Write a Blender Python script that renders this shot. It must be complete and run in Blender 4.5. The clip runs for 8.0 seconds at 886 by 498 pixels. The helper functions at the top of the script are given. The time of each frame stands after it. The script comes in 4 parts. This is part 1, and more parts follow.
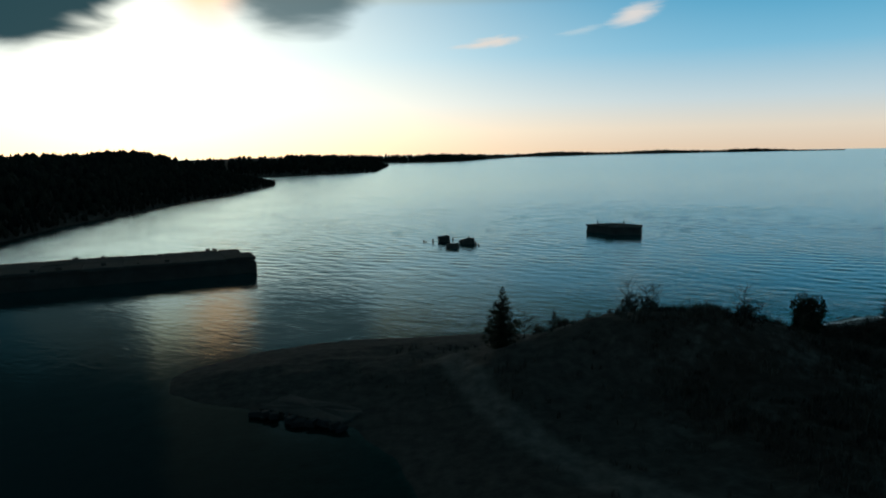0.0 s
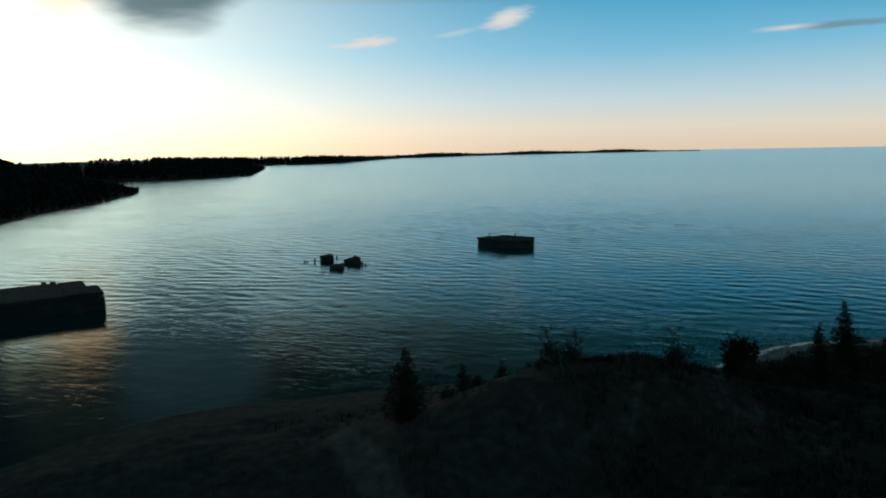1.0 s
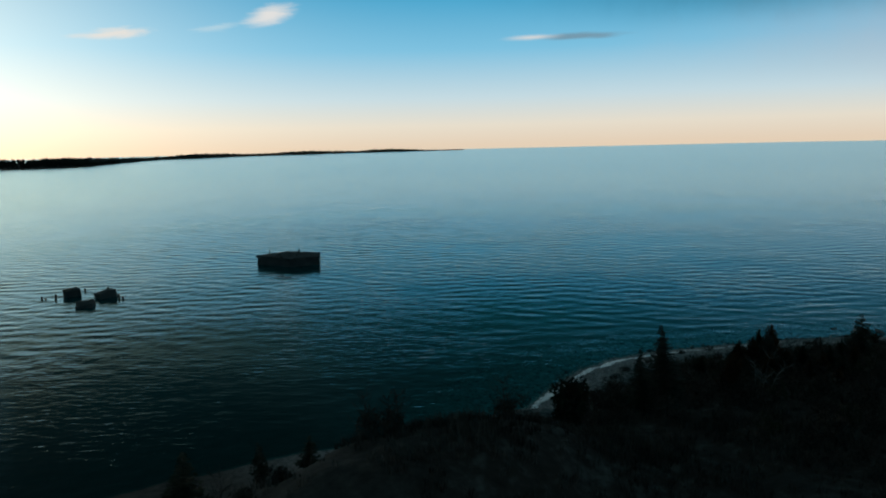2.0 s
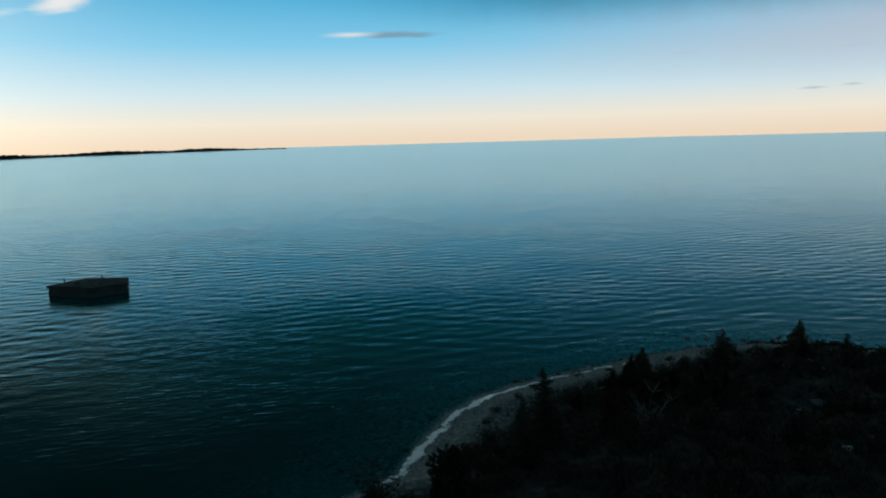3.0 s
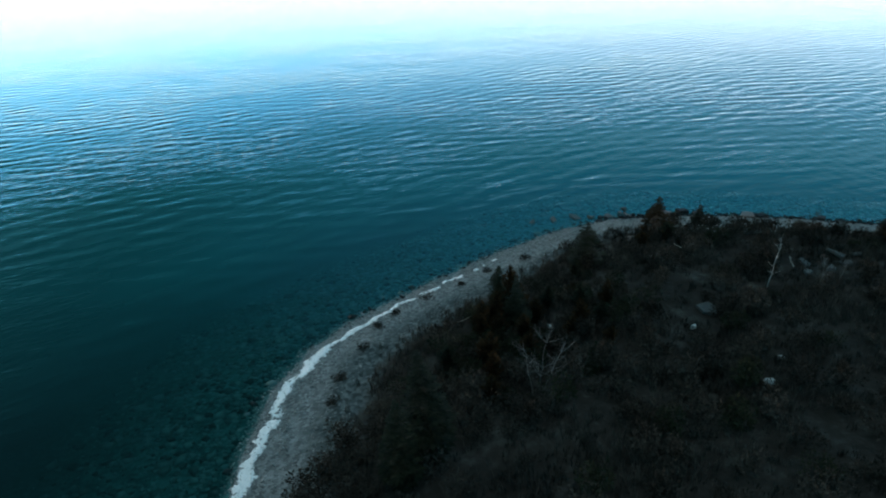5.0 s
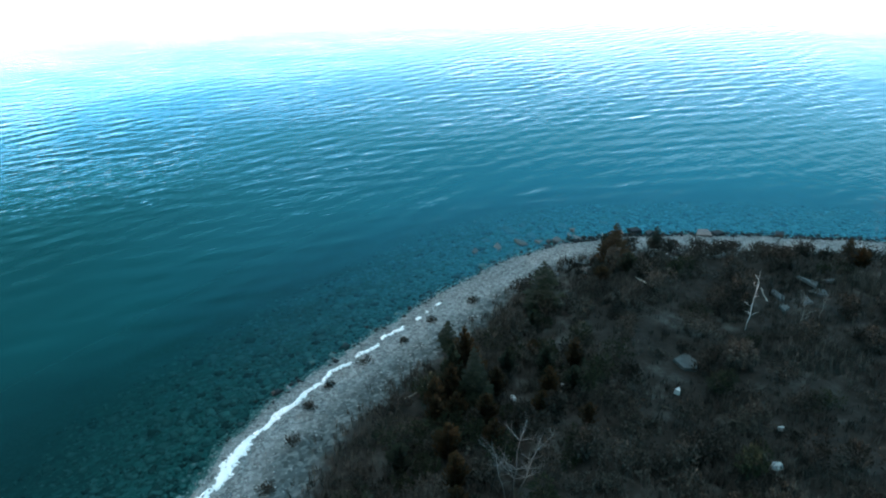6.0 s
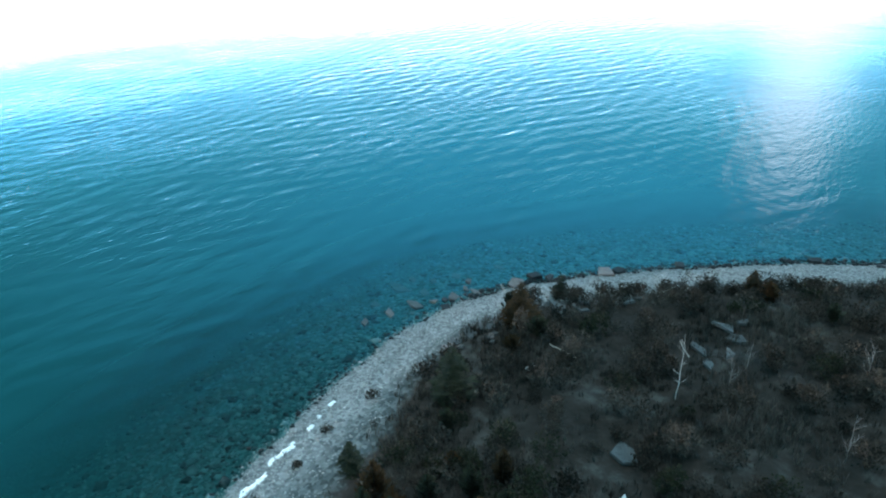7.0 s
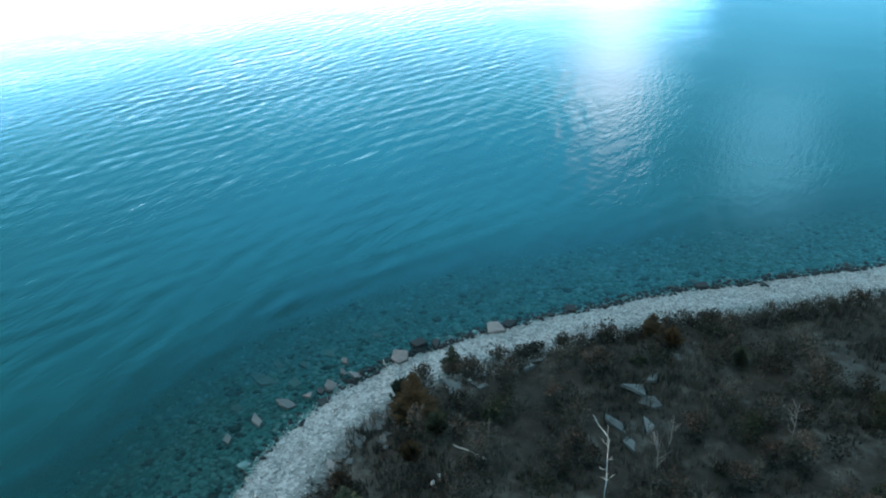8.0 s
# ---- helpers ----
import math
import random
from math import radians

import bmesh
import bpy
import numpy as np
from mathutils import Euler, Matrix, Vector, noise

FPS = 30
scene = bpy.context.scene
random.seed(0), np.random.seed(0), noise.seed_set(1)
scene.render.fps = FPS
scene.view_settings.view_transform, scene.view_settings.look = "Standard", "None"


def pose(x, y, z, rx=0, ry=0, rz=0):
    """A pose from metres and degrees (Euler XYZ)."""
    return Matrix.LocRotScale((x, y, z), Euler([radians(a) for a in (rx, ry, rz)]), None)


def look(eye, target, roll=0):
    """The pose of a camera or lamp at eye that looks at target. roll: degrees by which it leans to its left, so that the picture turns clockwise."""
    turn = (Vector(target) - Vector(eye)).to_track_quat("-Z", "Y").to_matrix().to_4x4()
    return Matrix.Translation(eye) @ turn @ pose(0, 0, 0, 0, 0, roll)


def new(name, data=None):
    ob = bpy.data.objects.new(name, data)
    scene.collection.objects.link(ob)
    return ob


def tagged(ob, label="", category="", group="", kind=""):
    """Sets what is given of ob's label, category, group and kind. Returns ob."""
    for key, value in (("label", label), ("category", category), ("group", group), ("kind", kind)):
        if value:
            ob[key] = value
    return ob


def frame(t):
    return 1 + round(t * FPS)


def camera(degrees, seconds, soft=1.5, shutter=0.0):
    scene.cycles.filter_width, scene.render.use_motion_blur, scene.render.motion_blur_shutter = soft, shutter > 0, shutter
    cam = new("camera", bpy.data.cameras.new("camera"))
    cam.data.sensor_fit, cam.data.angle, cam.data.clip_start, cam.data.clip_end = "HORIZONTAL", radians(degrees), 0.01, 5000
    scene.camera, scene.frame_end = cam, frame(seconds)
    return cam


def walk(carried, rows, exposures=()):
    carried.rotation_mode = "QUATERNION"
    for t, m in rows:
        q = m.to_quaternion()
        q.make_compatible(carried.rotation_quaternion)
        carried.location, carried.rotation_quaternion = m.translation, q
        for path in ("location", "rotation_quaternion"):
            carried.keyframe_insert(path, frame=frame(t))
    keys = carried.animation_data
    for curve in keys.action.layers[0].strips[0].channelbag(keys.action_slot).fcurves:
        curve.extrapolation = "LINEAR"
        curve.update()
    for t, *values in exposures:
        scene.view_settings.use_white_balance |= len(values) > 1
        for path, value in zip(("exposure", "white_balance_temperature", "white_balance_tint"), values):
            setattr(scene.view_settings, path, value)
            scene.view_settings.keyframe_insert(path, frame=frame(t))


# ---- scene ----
# ---------------------------------------------------------------- camera
# seconds, x, y, z, heading (degrees clockwise from +y), pitch, roll
cam = camera(64.57, 8.0, soft=2.0)
PATH = [
    (0.0, 0.03, 0.10, 22.65, 4.24, -7.87, -0.93),
    (0.5, 0.06, 6.70, 23.79, 8.22, -7.86, -0.95),
    (0.8, 0.22, 10.85, 24.58, 11.10, -7.95, -0.99),
    (1.0, 0.67, 13.46, 25.12, 13.97, -7.99, -1.01),
    (1.2, 0.87, 15.99, 25.57, 19.44, -8.06, -1.19),
    (1.4, 1.05, 18.43, 25.95, 24.66, -8.19, -1.19),
    (1.5, 1.21, 19.63, 26.13, 26.25, -8.23, -1.12),
    (1.8, 1.87, 23.44, 26.80, 30.17, -8.32, -1.27),
    (2.0, 3.06, 25.87, 27.32, 32.30, -8.38, -1.26),
    (2.2, 4.23, 28.38, 27.82, 35.57, -8.48, -1.32),
    (3.3, 10.70, 39.73, 29.62, 49.46, -9.88, -1.76),
    (3.5, 11.98, 41.55, 29.93, 51.41, -11.00, -1.86),
    (4.0, 15.48, 45.58, 30.75, 56.07, -15.18, -2.11),
    (4.5, 19.93, 49.88, 31.49, 60.47, -19.81, -2.24),
    (4.7, 21.70, 51.29, 31.75, 62.07, -21.53, -2.34),
    (5.8, 32.25, 58.45, 33.27, 69.62, -25.16, -1.54),
    (6.0, 34.43, 59.45, 33.71, 71.35, -25.20, -1.75),
    (6.5, 39.85, 61.53, 35.02, 76.81, -25.61, -2.12),
    (7.0, 45.34, 63.59, 36.66, 82.96, -26.28, -2.45),
    (7.5, 51.37, 64.83, 38.22, 89.26, -27.15, -2.73),
    (8.0, 57.74, 65.26, 39.55, 96.23, -28.18, -2.93),
]


def aim(x, y, z, heading, pitch, roll):
    h, p = radians(heading), radians(pitch)
    ahead = Vector((math.sin(h) * math.cos(p), math.cos(h) * math.cos(p), math.sin(p)))
    eye = Vector((x, y, z))
    return look(eye, eye + ahead * 50, roll)


walk(cam, [(r[0], aim(*r[1:])) for r in PATH],
     exposures=[(0.0, -0.2, 6500, 6), (1.5, -0.15, 6400, 4), (3.3, 0.1, 6350, 4), (4.0, 0.4, 6400, 6), (4.7, 1.45, 6550, 11),
                (5.8, 3.10, 6550, 18), (6.2, 3.36, 6550, 18), (6.6, 3.54, 6550, 18), (8.0, 3.70, 6800, 20)])

# ---------------------------------------------------------------- world and sun
SUN_AZ, SUN_EL = -19.0, 6.0
sun_way = Vector((math.sin(radians(SUN_AZ)) * math.cos(radians(SUN_EL)),
                  math.cos(radians(SUN_AZ)) * math.cos(radians(SUN_EL)), math.sin(radians(SUN_EL))))

world = bpy.data.worlds.new("dusk_sky")
scene.world = world
world.use_nodes = True
wt = world.node_tree
wt.nodes.clear()


class Graph:
    """Short-hand for wiring nodes in one tree."""

    def __init__(self, tree):
        self.t = tree

    def node(self, kind, **props):
        n = self.t.nodes.new(kind)
        for k, v in props.items():
            if k == "operation":
                n.operation = v
            elif k == "blend_type":
                n.blend_type = v
            elif k == "data_type":
                n.data_type = v
            elif k == "attribute_name":
                n.attribute_name = v
        return n

    def put(self, socket, value):
        if isinstance(value, bpy.types.NodeSocket):
            self.t.links.new(value, socket)
        elif value is not None:
            socket.default_value = value

    def math(self, op, a, b=0.0, c=None, clamp=False):
        n = self.node("ShaderNodeMath", operation=op)
        n.use_clamp = clamp
        self.put(n.inputs[0], a)
        self.put(n.inputs[1], b)
        if c is not None:
            self.put(n.inputs[2], c)
        return n.outputs[0]

    def mix(self, fac, a, b, blend="MIX"):
        n = self.node("ShaderNodeMix", data_type="RGBA", blend_type=blend)
        self.put(n.inputs[0], fac)
        self.put(n.inputs[6], a)
        self.put(n.inputs[7], b)
        return n.outputs[2]

    def ramp(self, fac, stops):
        n = self.node("ShaderNodeValToRGB")
        e = n.color_ramp.elements
        e[0].position, e[0].color = stops[0][0], (*stops[0][1], 1)
        e[1].position, e[1].color = stops[-1][0], (*stops[-1][1], 1)
        for pos, col in stops[1:-1]:
            m = e.new(pos)
            m.color = (*col, 1)
        self.put(n.inputs[0], fac)
        return n.outputs[0]

    def noise(self, vec, scale, detail=3.0, rough=0.55, distort=0.0):
        n = self.node("ShaderNodeTexNoise")
        self.put(n.inputs["Vector"], vec)
        self.put(n.inputs["Scale"], scale)
        self.put(n.inputs["Detail"], detail)
        self.put(n.inputs["Roughness"], rough)
        self.put(n.inputs["Distortion"], distort)
        return n.outputs[0]

    def smooth(self, x, lo, hi):
        n = self.node("ShaderNodeMapRange")
        n.interpolation_type = "SMOOTHSTEP"
        self.put(n.inputs[0], x)
        self.put(n.inputs[1], lo)
        self.put(n.inputs[2], hi)
        return n.outputs[0]


g = Graph(wt)
way = g.node("ShaderNodeTexCoord").outputs["Generated"]
sep = g.node("ShaderNodeSeparateXYZ")
g.put(sep.inputs[0], way)
wx, wy, wz = sep.outputs
az = g.math("MULTIPLY", g.math("ARCTAN2", wx, wy), 57.2958)
el = g.math("MULTIPLY", g.math("ARCSINE", wz), 57.2958)
dot = g.node("ShaderNodeVectorMath", operation="DOT_PRODUCT")
g.put(dot.inputs[0], way)
dot.inputs[1].default_value = sun_way
near_sun = g.math("MAXIMUM", dot.outputs["Value"], 0.0)

# clear evening sky from the horizon up
sky = g.ramp(wz, [
    (0.0, (0.84, 0.65, 0.50)), (0.028, (0.85, 0.74, 0.63)), (0.065, (0.60, 0.71, 0.78)), (0.13, (0.22, 0.53, 0.75)),
    (0.194, (0.075, 0.38, 0.62)), (0.216, (0.007, 0.145, 0.165)), (0.26, (0.003, 0.082, 0.090)), (0.34, (0.003, 0.052, 0.057)), (0.42, (0.004, 0.044, 0.049)),
    (0.52, (0.006, 0.030, 0.036)), (0.65, (0.014, 0.038, 0.044)), (0.82, (0.062, 0.096, 0.102)), (1.0, (0.125, 0.170, 0.176))])
glow = g.math("MULTIPLY", g.math("POWER", near_sun, 11.0), 0.60)
glow2 = g.math("MULTIPLY", g.math("POWER", near_sun, 140.0), 0.25)
sky = g.mix(1.0, sky, g.mix(glow, (0, 0, 0, 1), (1.55, 1.12, 0.64, 1)), "ADD")
sky = g.mix(1.0, sky, g.mix(glow2, (0, 0, 0, 1), (1.0, 0.86, 0.58, 1)), "ADD")

nishita = g.node("ShaderNodeTexSky")
nishita.sky_type, nishita.sun_disc = "NISHITA", False
nishita.sun_elevation, nishita.sun_rotation = radians(SUN_EL), radians(SUN_AZ)
nishita.air_density, nishita.dust_density, nishita.ozone_density = 1.0, 1.0, 3.0
air = g.mix(1.0, nishita.outputs[0], (0.012, 0.013, 0.015, 1), "MULTIPLY")
sky = g.mix(1.0, sky, air, "ADD")

# clouds and added reflection patches: centre heading and height, half widths, colour, strength
cloud_noise = g.noise(way, 14.0, 5.0, 0.6)
fine_noise = g.noise(way, 45.0, 4.0, 0.6)
ripple = g.math("ADD", g.math("MULTIPLY", g.math("SUBTRACT", cloud_noise, 0.5), 2.4),
                g.math("MULTIPLY", g.math("SUBTRACT", fine_noise, 0.5), 1.0))


flow = g.node("ShaderNodeCombineXYZ")
g.put(flow.inputs[0], g.math("MULTIPLY", g.math("SUBTRACT", az, g.math("MULTIPLY", el, 1.2)), 0.30))
g.put(flow.inputs[1], g.math("MULTIPLY", el, 1.5))
wisp = g.math("MULTIPLY", g.math("SUBTRACT", g.noise(flow.outputs[0], 1.0, 5.0, 0.62, 0.4), 0.5), 3.6)

stream = g.node("ShaderNodeCombineXYZ")
g.put(stream.inputs[0], g.math("MULTIPLY", az, 0.16))
g.put(stream.inputs[1], g.math("MULTIPLY", el, 0.55))
drawn = g.math("MULTIPLY", g.math("SUBTRACT", g.noise(stream.outputs[0], 1.0, 3.0, 0.5, 0.3), 0.5), 4.0)


def cloud_or_patch(base, az0, el0, w, h, colour, strength, soft=0.5, lean=0.0, rag=0.45, power=2.0, form=None):
    da = g.math("SUBTRACT", az, az0)
    de = g.math("SUBTRACT", g.math("SUBTRACT", el, el0), g.math("MULTIPLY", da, lean))
    r = g.math("POWER", g.math("ADD", g.math("POWER", g.math("ABSOLUTE", g.math("DIVIDE", da, w)), power),
                               g.math("POWER", g.math("ABSOLUTE", g.math("DIVIDE", de, h)), power)), 1.0 / power)
    body = g.math("ADD", g.math("SUBTRACT", 1.0, r), g.math("MULTIPLY", form or wisp, rag))
    m = g.math("MULTIPLY", g.smooth(body, 0.0, soft), strength)
    return g.mix(m, base, (*colour, 1))


# orange sky in the cloud gap, added above the view for its reflection
sky = cloud_or_patch(sky, -13.5, 13.2, 4.2, 4.4, (1.75, 0.92, 0.48), 0.9, 0.9, 0.0, 0.1, 2.0, ripple)
sky = cloud_or_patch(sky, -58.0, 33.6, 40.6, 27.6, (0.008, 0.055, 0.075), 0.98, 0.055, 0.02, 0.022, 10.0, drawn)
# unseen dark decks added overhead to darken the water's reflections
sky = cloud_or_patch(sky, -25.0, 36.0, 50.0, 23.5, (0.011, 0.030, 0.036), 0.95, 0.14, 0.0, 0.10, 5.0, ripple)
sky = cloud_or_patch(sky, 24.0, 36.0, 36.0, 23.5, (0.003, 0.040, 0.046), 0.75, 0.4, 0.0, 0.10, 4.0, ripple)
sky = cloud_or_patch(sky, -6.4, 15.5, 6.6, 7.6, (0.09, 0.16, 0.185), 0.90, 0.42, 0.05, 0.10, 3.0, drawn)
sky = cloud_or_patch(sky, 8.3, 8.45, 3.2, 0.48, (0.95, 0.82, 0.74), 0.85, 0.9, 0.12, 0.45)
sky = cloud_or_patch(sky, 19.2, 10.1, 2.5, 0.95, (0.95, 0.84, 0.79), 0.85, 0.9, 0.22, 0.32)
sky = cloud_or_patch(sky, 15.3, 9.1, 2.4, 0.40, (0.70, 0.78, 0.82), 0.45, 0.9, 0.18, 0.5)
sky = cloud_or_patch(sky, 43.4, 8.15, 4.8, 0.34, (0.20, 0.31, 0.40), 0.85, 0.8, 0.0, 0.25)
sky = cloud_or_patch(sky, 39.6, 8.2, 2.8, 0.30, (0.90, 0.78, 0.72), 0.75, 1.0, 0.02, 0.22)
sky = cloud_or_patch(sky, 65.4, 5.9, 1.2, 0.17, (0.42, 0.55, 0.64), 0.6, 0.9, 0.0, 0.3)
sky = cloud_or_patch(sky, 76.4, 5.6, 1.6, 0.16, (0.42, 0.55, 0.64), 0.6, 0.9, 0.0, 0.3)
sky = cloud_or_patch(sky, 74.1, 2.88, 1.3, 0.15, (0.42, 0.48, 0.54), 0.75, 0.9, 0.0, 0.3)
sky = cloud_or_patch(sky, 76.4, 3.0, 1.1, 0.15, (0.42, 0.48, 0.54), 0.75, 0.9, 0.0, 0.3)
# soft patches added, mostly out of view, to tint the water's reflections
sky = cloud_or_patch(sky, 58.0, 12.2, 26.0, 4.8, (0.040, 0.20, 0.33), 0.82, 1.0, 0.0, 0.08, 2.0, ripple)
sky = cloud_or_patch(sky, 88.0, 7.0, 46.0, 5.2, (0.54, 0.49, 0.54), 0.72, 1.0, 0.0, 0.08, 2.0, ripple)
sky = cloud_or_patch(sky, 91.0, 25.0, 60.0, 17.0, (0.018, 0.175, 0.29), 0.78, 1.0, 0.0, 0.1, 2.0, ripple)
sky = cloud_or_patch(sky, 100.0, 12.6, 58.0, 5.4, (0.075, 0.200, 0.270), 0.90, 0.7, 0.0, 0.10, 3.0, ripple)
# streak, dark bank and faint lobe, seen only mirrored in the water
sky = cloud_or_patch(sky, 110.5, 13.5, 5.4, 11.0, (0.40, 0.40, 0.45), 0.61, 1.05, 0.0, 0.25, 2.0, ripple)
sky = cloud_or_patch(sky, 150.0, 16.0, 37.5, 26.0, (0.014, 0.088, 0.132), 0.92, 0.14, 0.0, 0.10, 3.0, ripple)
sky = cloud_or_patch(sky, 123.0, 20.0, 6.0, 8.0, (0.070, 0.21, 0.29), 0.6, 0.9, 0.0, 0.2, 2.0, ripple)

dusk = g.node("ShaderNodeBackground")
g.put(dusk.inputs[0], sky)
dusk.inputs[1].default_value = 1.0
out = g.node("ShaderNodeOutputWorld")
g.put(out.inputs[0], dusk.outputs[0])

sun_data = bpy.data.lights.new("sun", "SUN")
sun_data.energy, sun_data.angle, sun_data.color = 0.004, radians(20), (1.0, 0.78, 0.55)
sun = new("sun", sun_data)
sun.matrix_world = look(sun_way * 300, (0, 0, 0))


# ---------------------------------------------------------------- materials
def material(name, rough=0.9, spec=0.3):
    m = bpy.data.materials.new(name)
    m.use_nodes = True
    gr = Graph(m.node_tree)
    b = m.node_tree.nodes["Principled BSDF"]
    b.inputs["Roughness"].default_value = rough
    b.inputs["Specular IOR Level"].default_value = spec
    return m, gr, b


def bumped(gr, b, height, strength, distance):
    n = gr.node("ShaderNodeBump")
    n.inputs["Strength"].default_value, n.inputs["Distance"].default_value = strength, distance
    gr.put(n.inputs["Height"], height)
    gr.put(b.inputs["Normal"], n.outputs[0])


def grainy(name, dark, light, scale=3.0, fine=25.0, rough=0.9, bump=0.4, dist=0.03, spec=0.3, island=0.0, span=(0.25, 0.85)):
    """A two-scale mottled surface between two colours, in object space."""
    m, gr, b = material(name, rough, spec)
    co = gr.node("ShaderNodeTexCoord").outputs["Object"]
    big, small = gr.noise(co, scale, 4.0), gr.noise(co, fine, 4.0, 0.65)
    f = gr.math("ADD", gr.math("MULTIPLY", big, 0.6), gr.math("MULTIPLY", small, 0.5))
    if island:
        rnd = gr.node("ShaderNodeNewGeometry").outputs["Random Per Island"]
        f = gr.math("ADD", f, gr.math("MULTIPLY", gr.math("SUBTRACT", rnd, 0.5), island))
    one = gr.node("ShaderNodeObjectInfo").outputs["Random"]
    f = gr.math("ADD", f, gr.math("MULTIPLY", gr.math("SUBTRACT", one, 0.5), 0.25))
    gr.put(b.inputs["Base Color"], gr.ramp(f, [(span[0], dark), (span[1], light)]))
    bumped(gr, b, small, bump, dist)
    return m


M_SLAB = grainy("limestone_slab", (0.042, 0.048, 0.049), (0.140, 0.153, 0.152), 1.2, 14.0, 0.85, 0.5, 0.04)
M_PINK = grainy("ruddy_limestone", (0.050, 0.046, 0.045), (0.22, 0.195, 0.188), 1.2, 14.0, 0.85, 0.5, 0.04)
M_WET = grainy("wet_dark_stone", (0.007, 0.010, 0.011), (0.028, 0.033, 0.036), 1.5, 12.0, 0.75, 0.5, 0.04, 0.2)
M_PALE = grainy("white_stone", (0.28, 0.29, 0.29), (0.62, 0.62, 0.60), 2.0, 15.0, 0.8)
M_PEBBLE = grainy("beach_pebble", (0.13, 0.138, 0.138), (0.40, 0.412, 0.405), 0.5, 9.0, 0.85, 0.3, 0.02, 0.3, 0.6)
M_BED = grainy("drowned_stone", (0.005, 0.022, 0.023), (0.075, 0.165, 0.165), 0.5, 6.0, 0.9, 0.3, 0.03, 0.2, 1.0)
M_CONCRETE = grainy("weathered_concrete", (0.018, 0.018, 0.017), (0.065, 0.062, 0.056), 0.35, 5.0, 0.9, 0.6, 0.08)
M_CRIB = grainy("wet_crib_stone", (0.020, 0.020, 0.019), (0.075, 0.072, 0.068), 0.5, 6.0, 0.8, 0.6, 0.08)
M_TIMBER = grainy("old_piling_wood", (0.018, 0.015, 0.012), (0.07, 0.06, 0.05), 2.0, 20.0, 0.85)
M_BARK = grainy("dark_bark", (0.025, 0.020, 0.016), (0.09, 0.075, 0.06), 3.0, 25.0)
M_BIRCH = grainy("birch_bark", (0.16, 0.145, 0.13), (0.55, 0.53, 0.50), 3.0, 18.0, 0.75)
M_GREYWOOD = grainy("grey_dead_wood", (0.05, 0.048, 0.045), (0.17, 0.163, 0.155), 3.0, 20.0, 0.85)
M_DRIFT = grainy("bleached_driftwood", (0.18, 0.17, 0.15), (0.46, 0.44, 0.40), 3.0, 20.0, 0.8)
M_SPRUCE = grainy("spruce_needles", (0.007, 0.010, 0.0055), (0.026, 0.032, 0.015), 1.5, 10.0, 0.85, 0.2, 0.02, 0.2, 0.5)
M_CEDAR = grainy("rusty_cedar_needles", (0.014, 0.011, 0.005), (0.064, 0.033, 0.013), 0.7, 5.0, 0.9, 0.2, 0.02, 0.1, 0.4)
M_TWIG = grainy("bare_twigs", (0.015, 0.013, 0.0105), (0.078, 0.069, 0.057), 0.8, 6.0, 0.9, 0.2, 0.02, 0.1, 0.25, (0.38, 0.74))
M_SCRUB = grainy("dry_scrub", (0.012, 0.0105, 0.0085), (0.095, 0.086, 0.074), 0.14, 0.7, 0.95, 0.2, 0.02, 0.1, 0.20, (0.42, 0.72))
M_WOODS = grainy("far_woods", (0.006, 0.008, 0.007), (0.022, 0.024, 0.017), 0.05, 0.6, 0.95, 0.2, 0.1, 0.1, 0.5)


def ice_material():
    m, gr, b = material("white_shore_foam", 0.3, 0.8)
    co = gr.node("ShaderNodeTexCoord").outputs["Object"]
    n = gr.noise(co, 3.0, 5.0, 0.65)
    gr.put(b.inputs["Base Color"], gr.ramp(n, [(0.30, (0.82, 0.85, 0.86)), (0.5, (0.94, 0.95, 0.95))]))
    bumped(gr, b, gr.noise(co, 9.0, 4.0), 0.6, 0.05)
    return m


M_FOAM = ice_material()


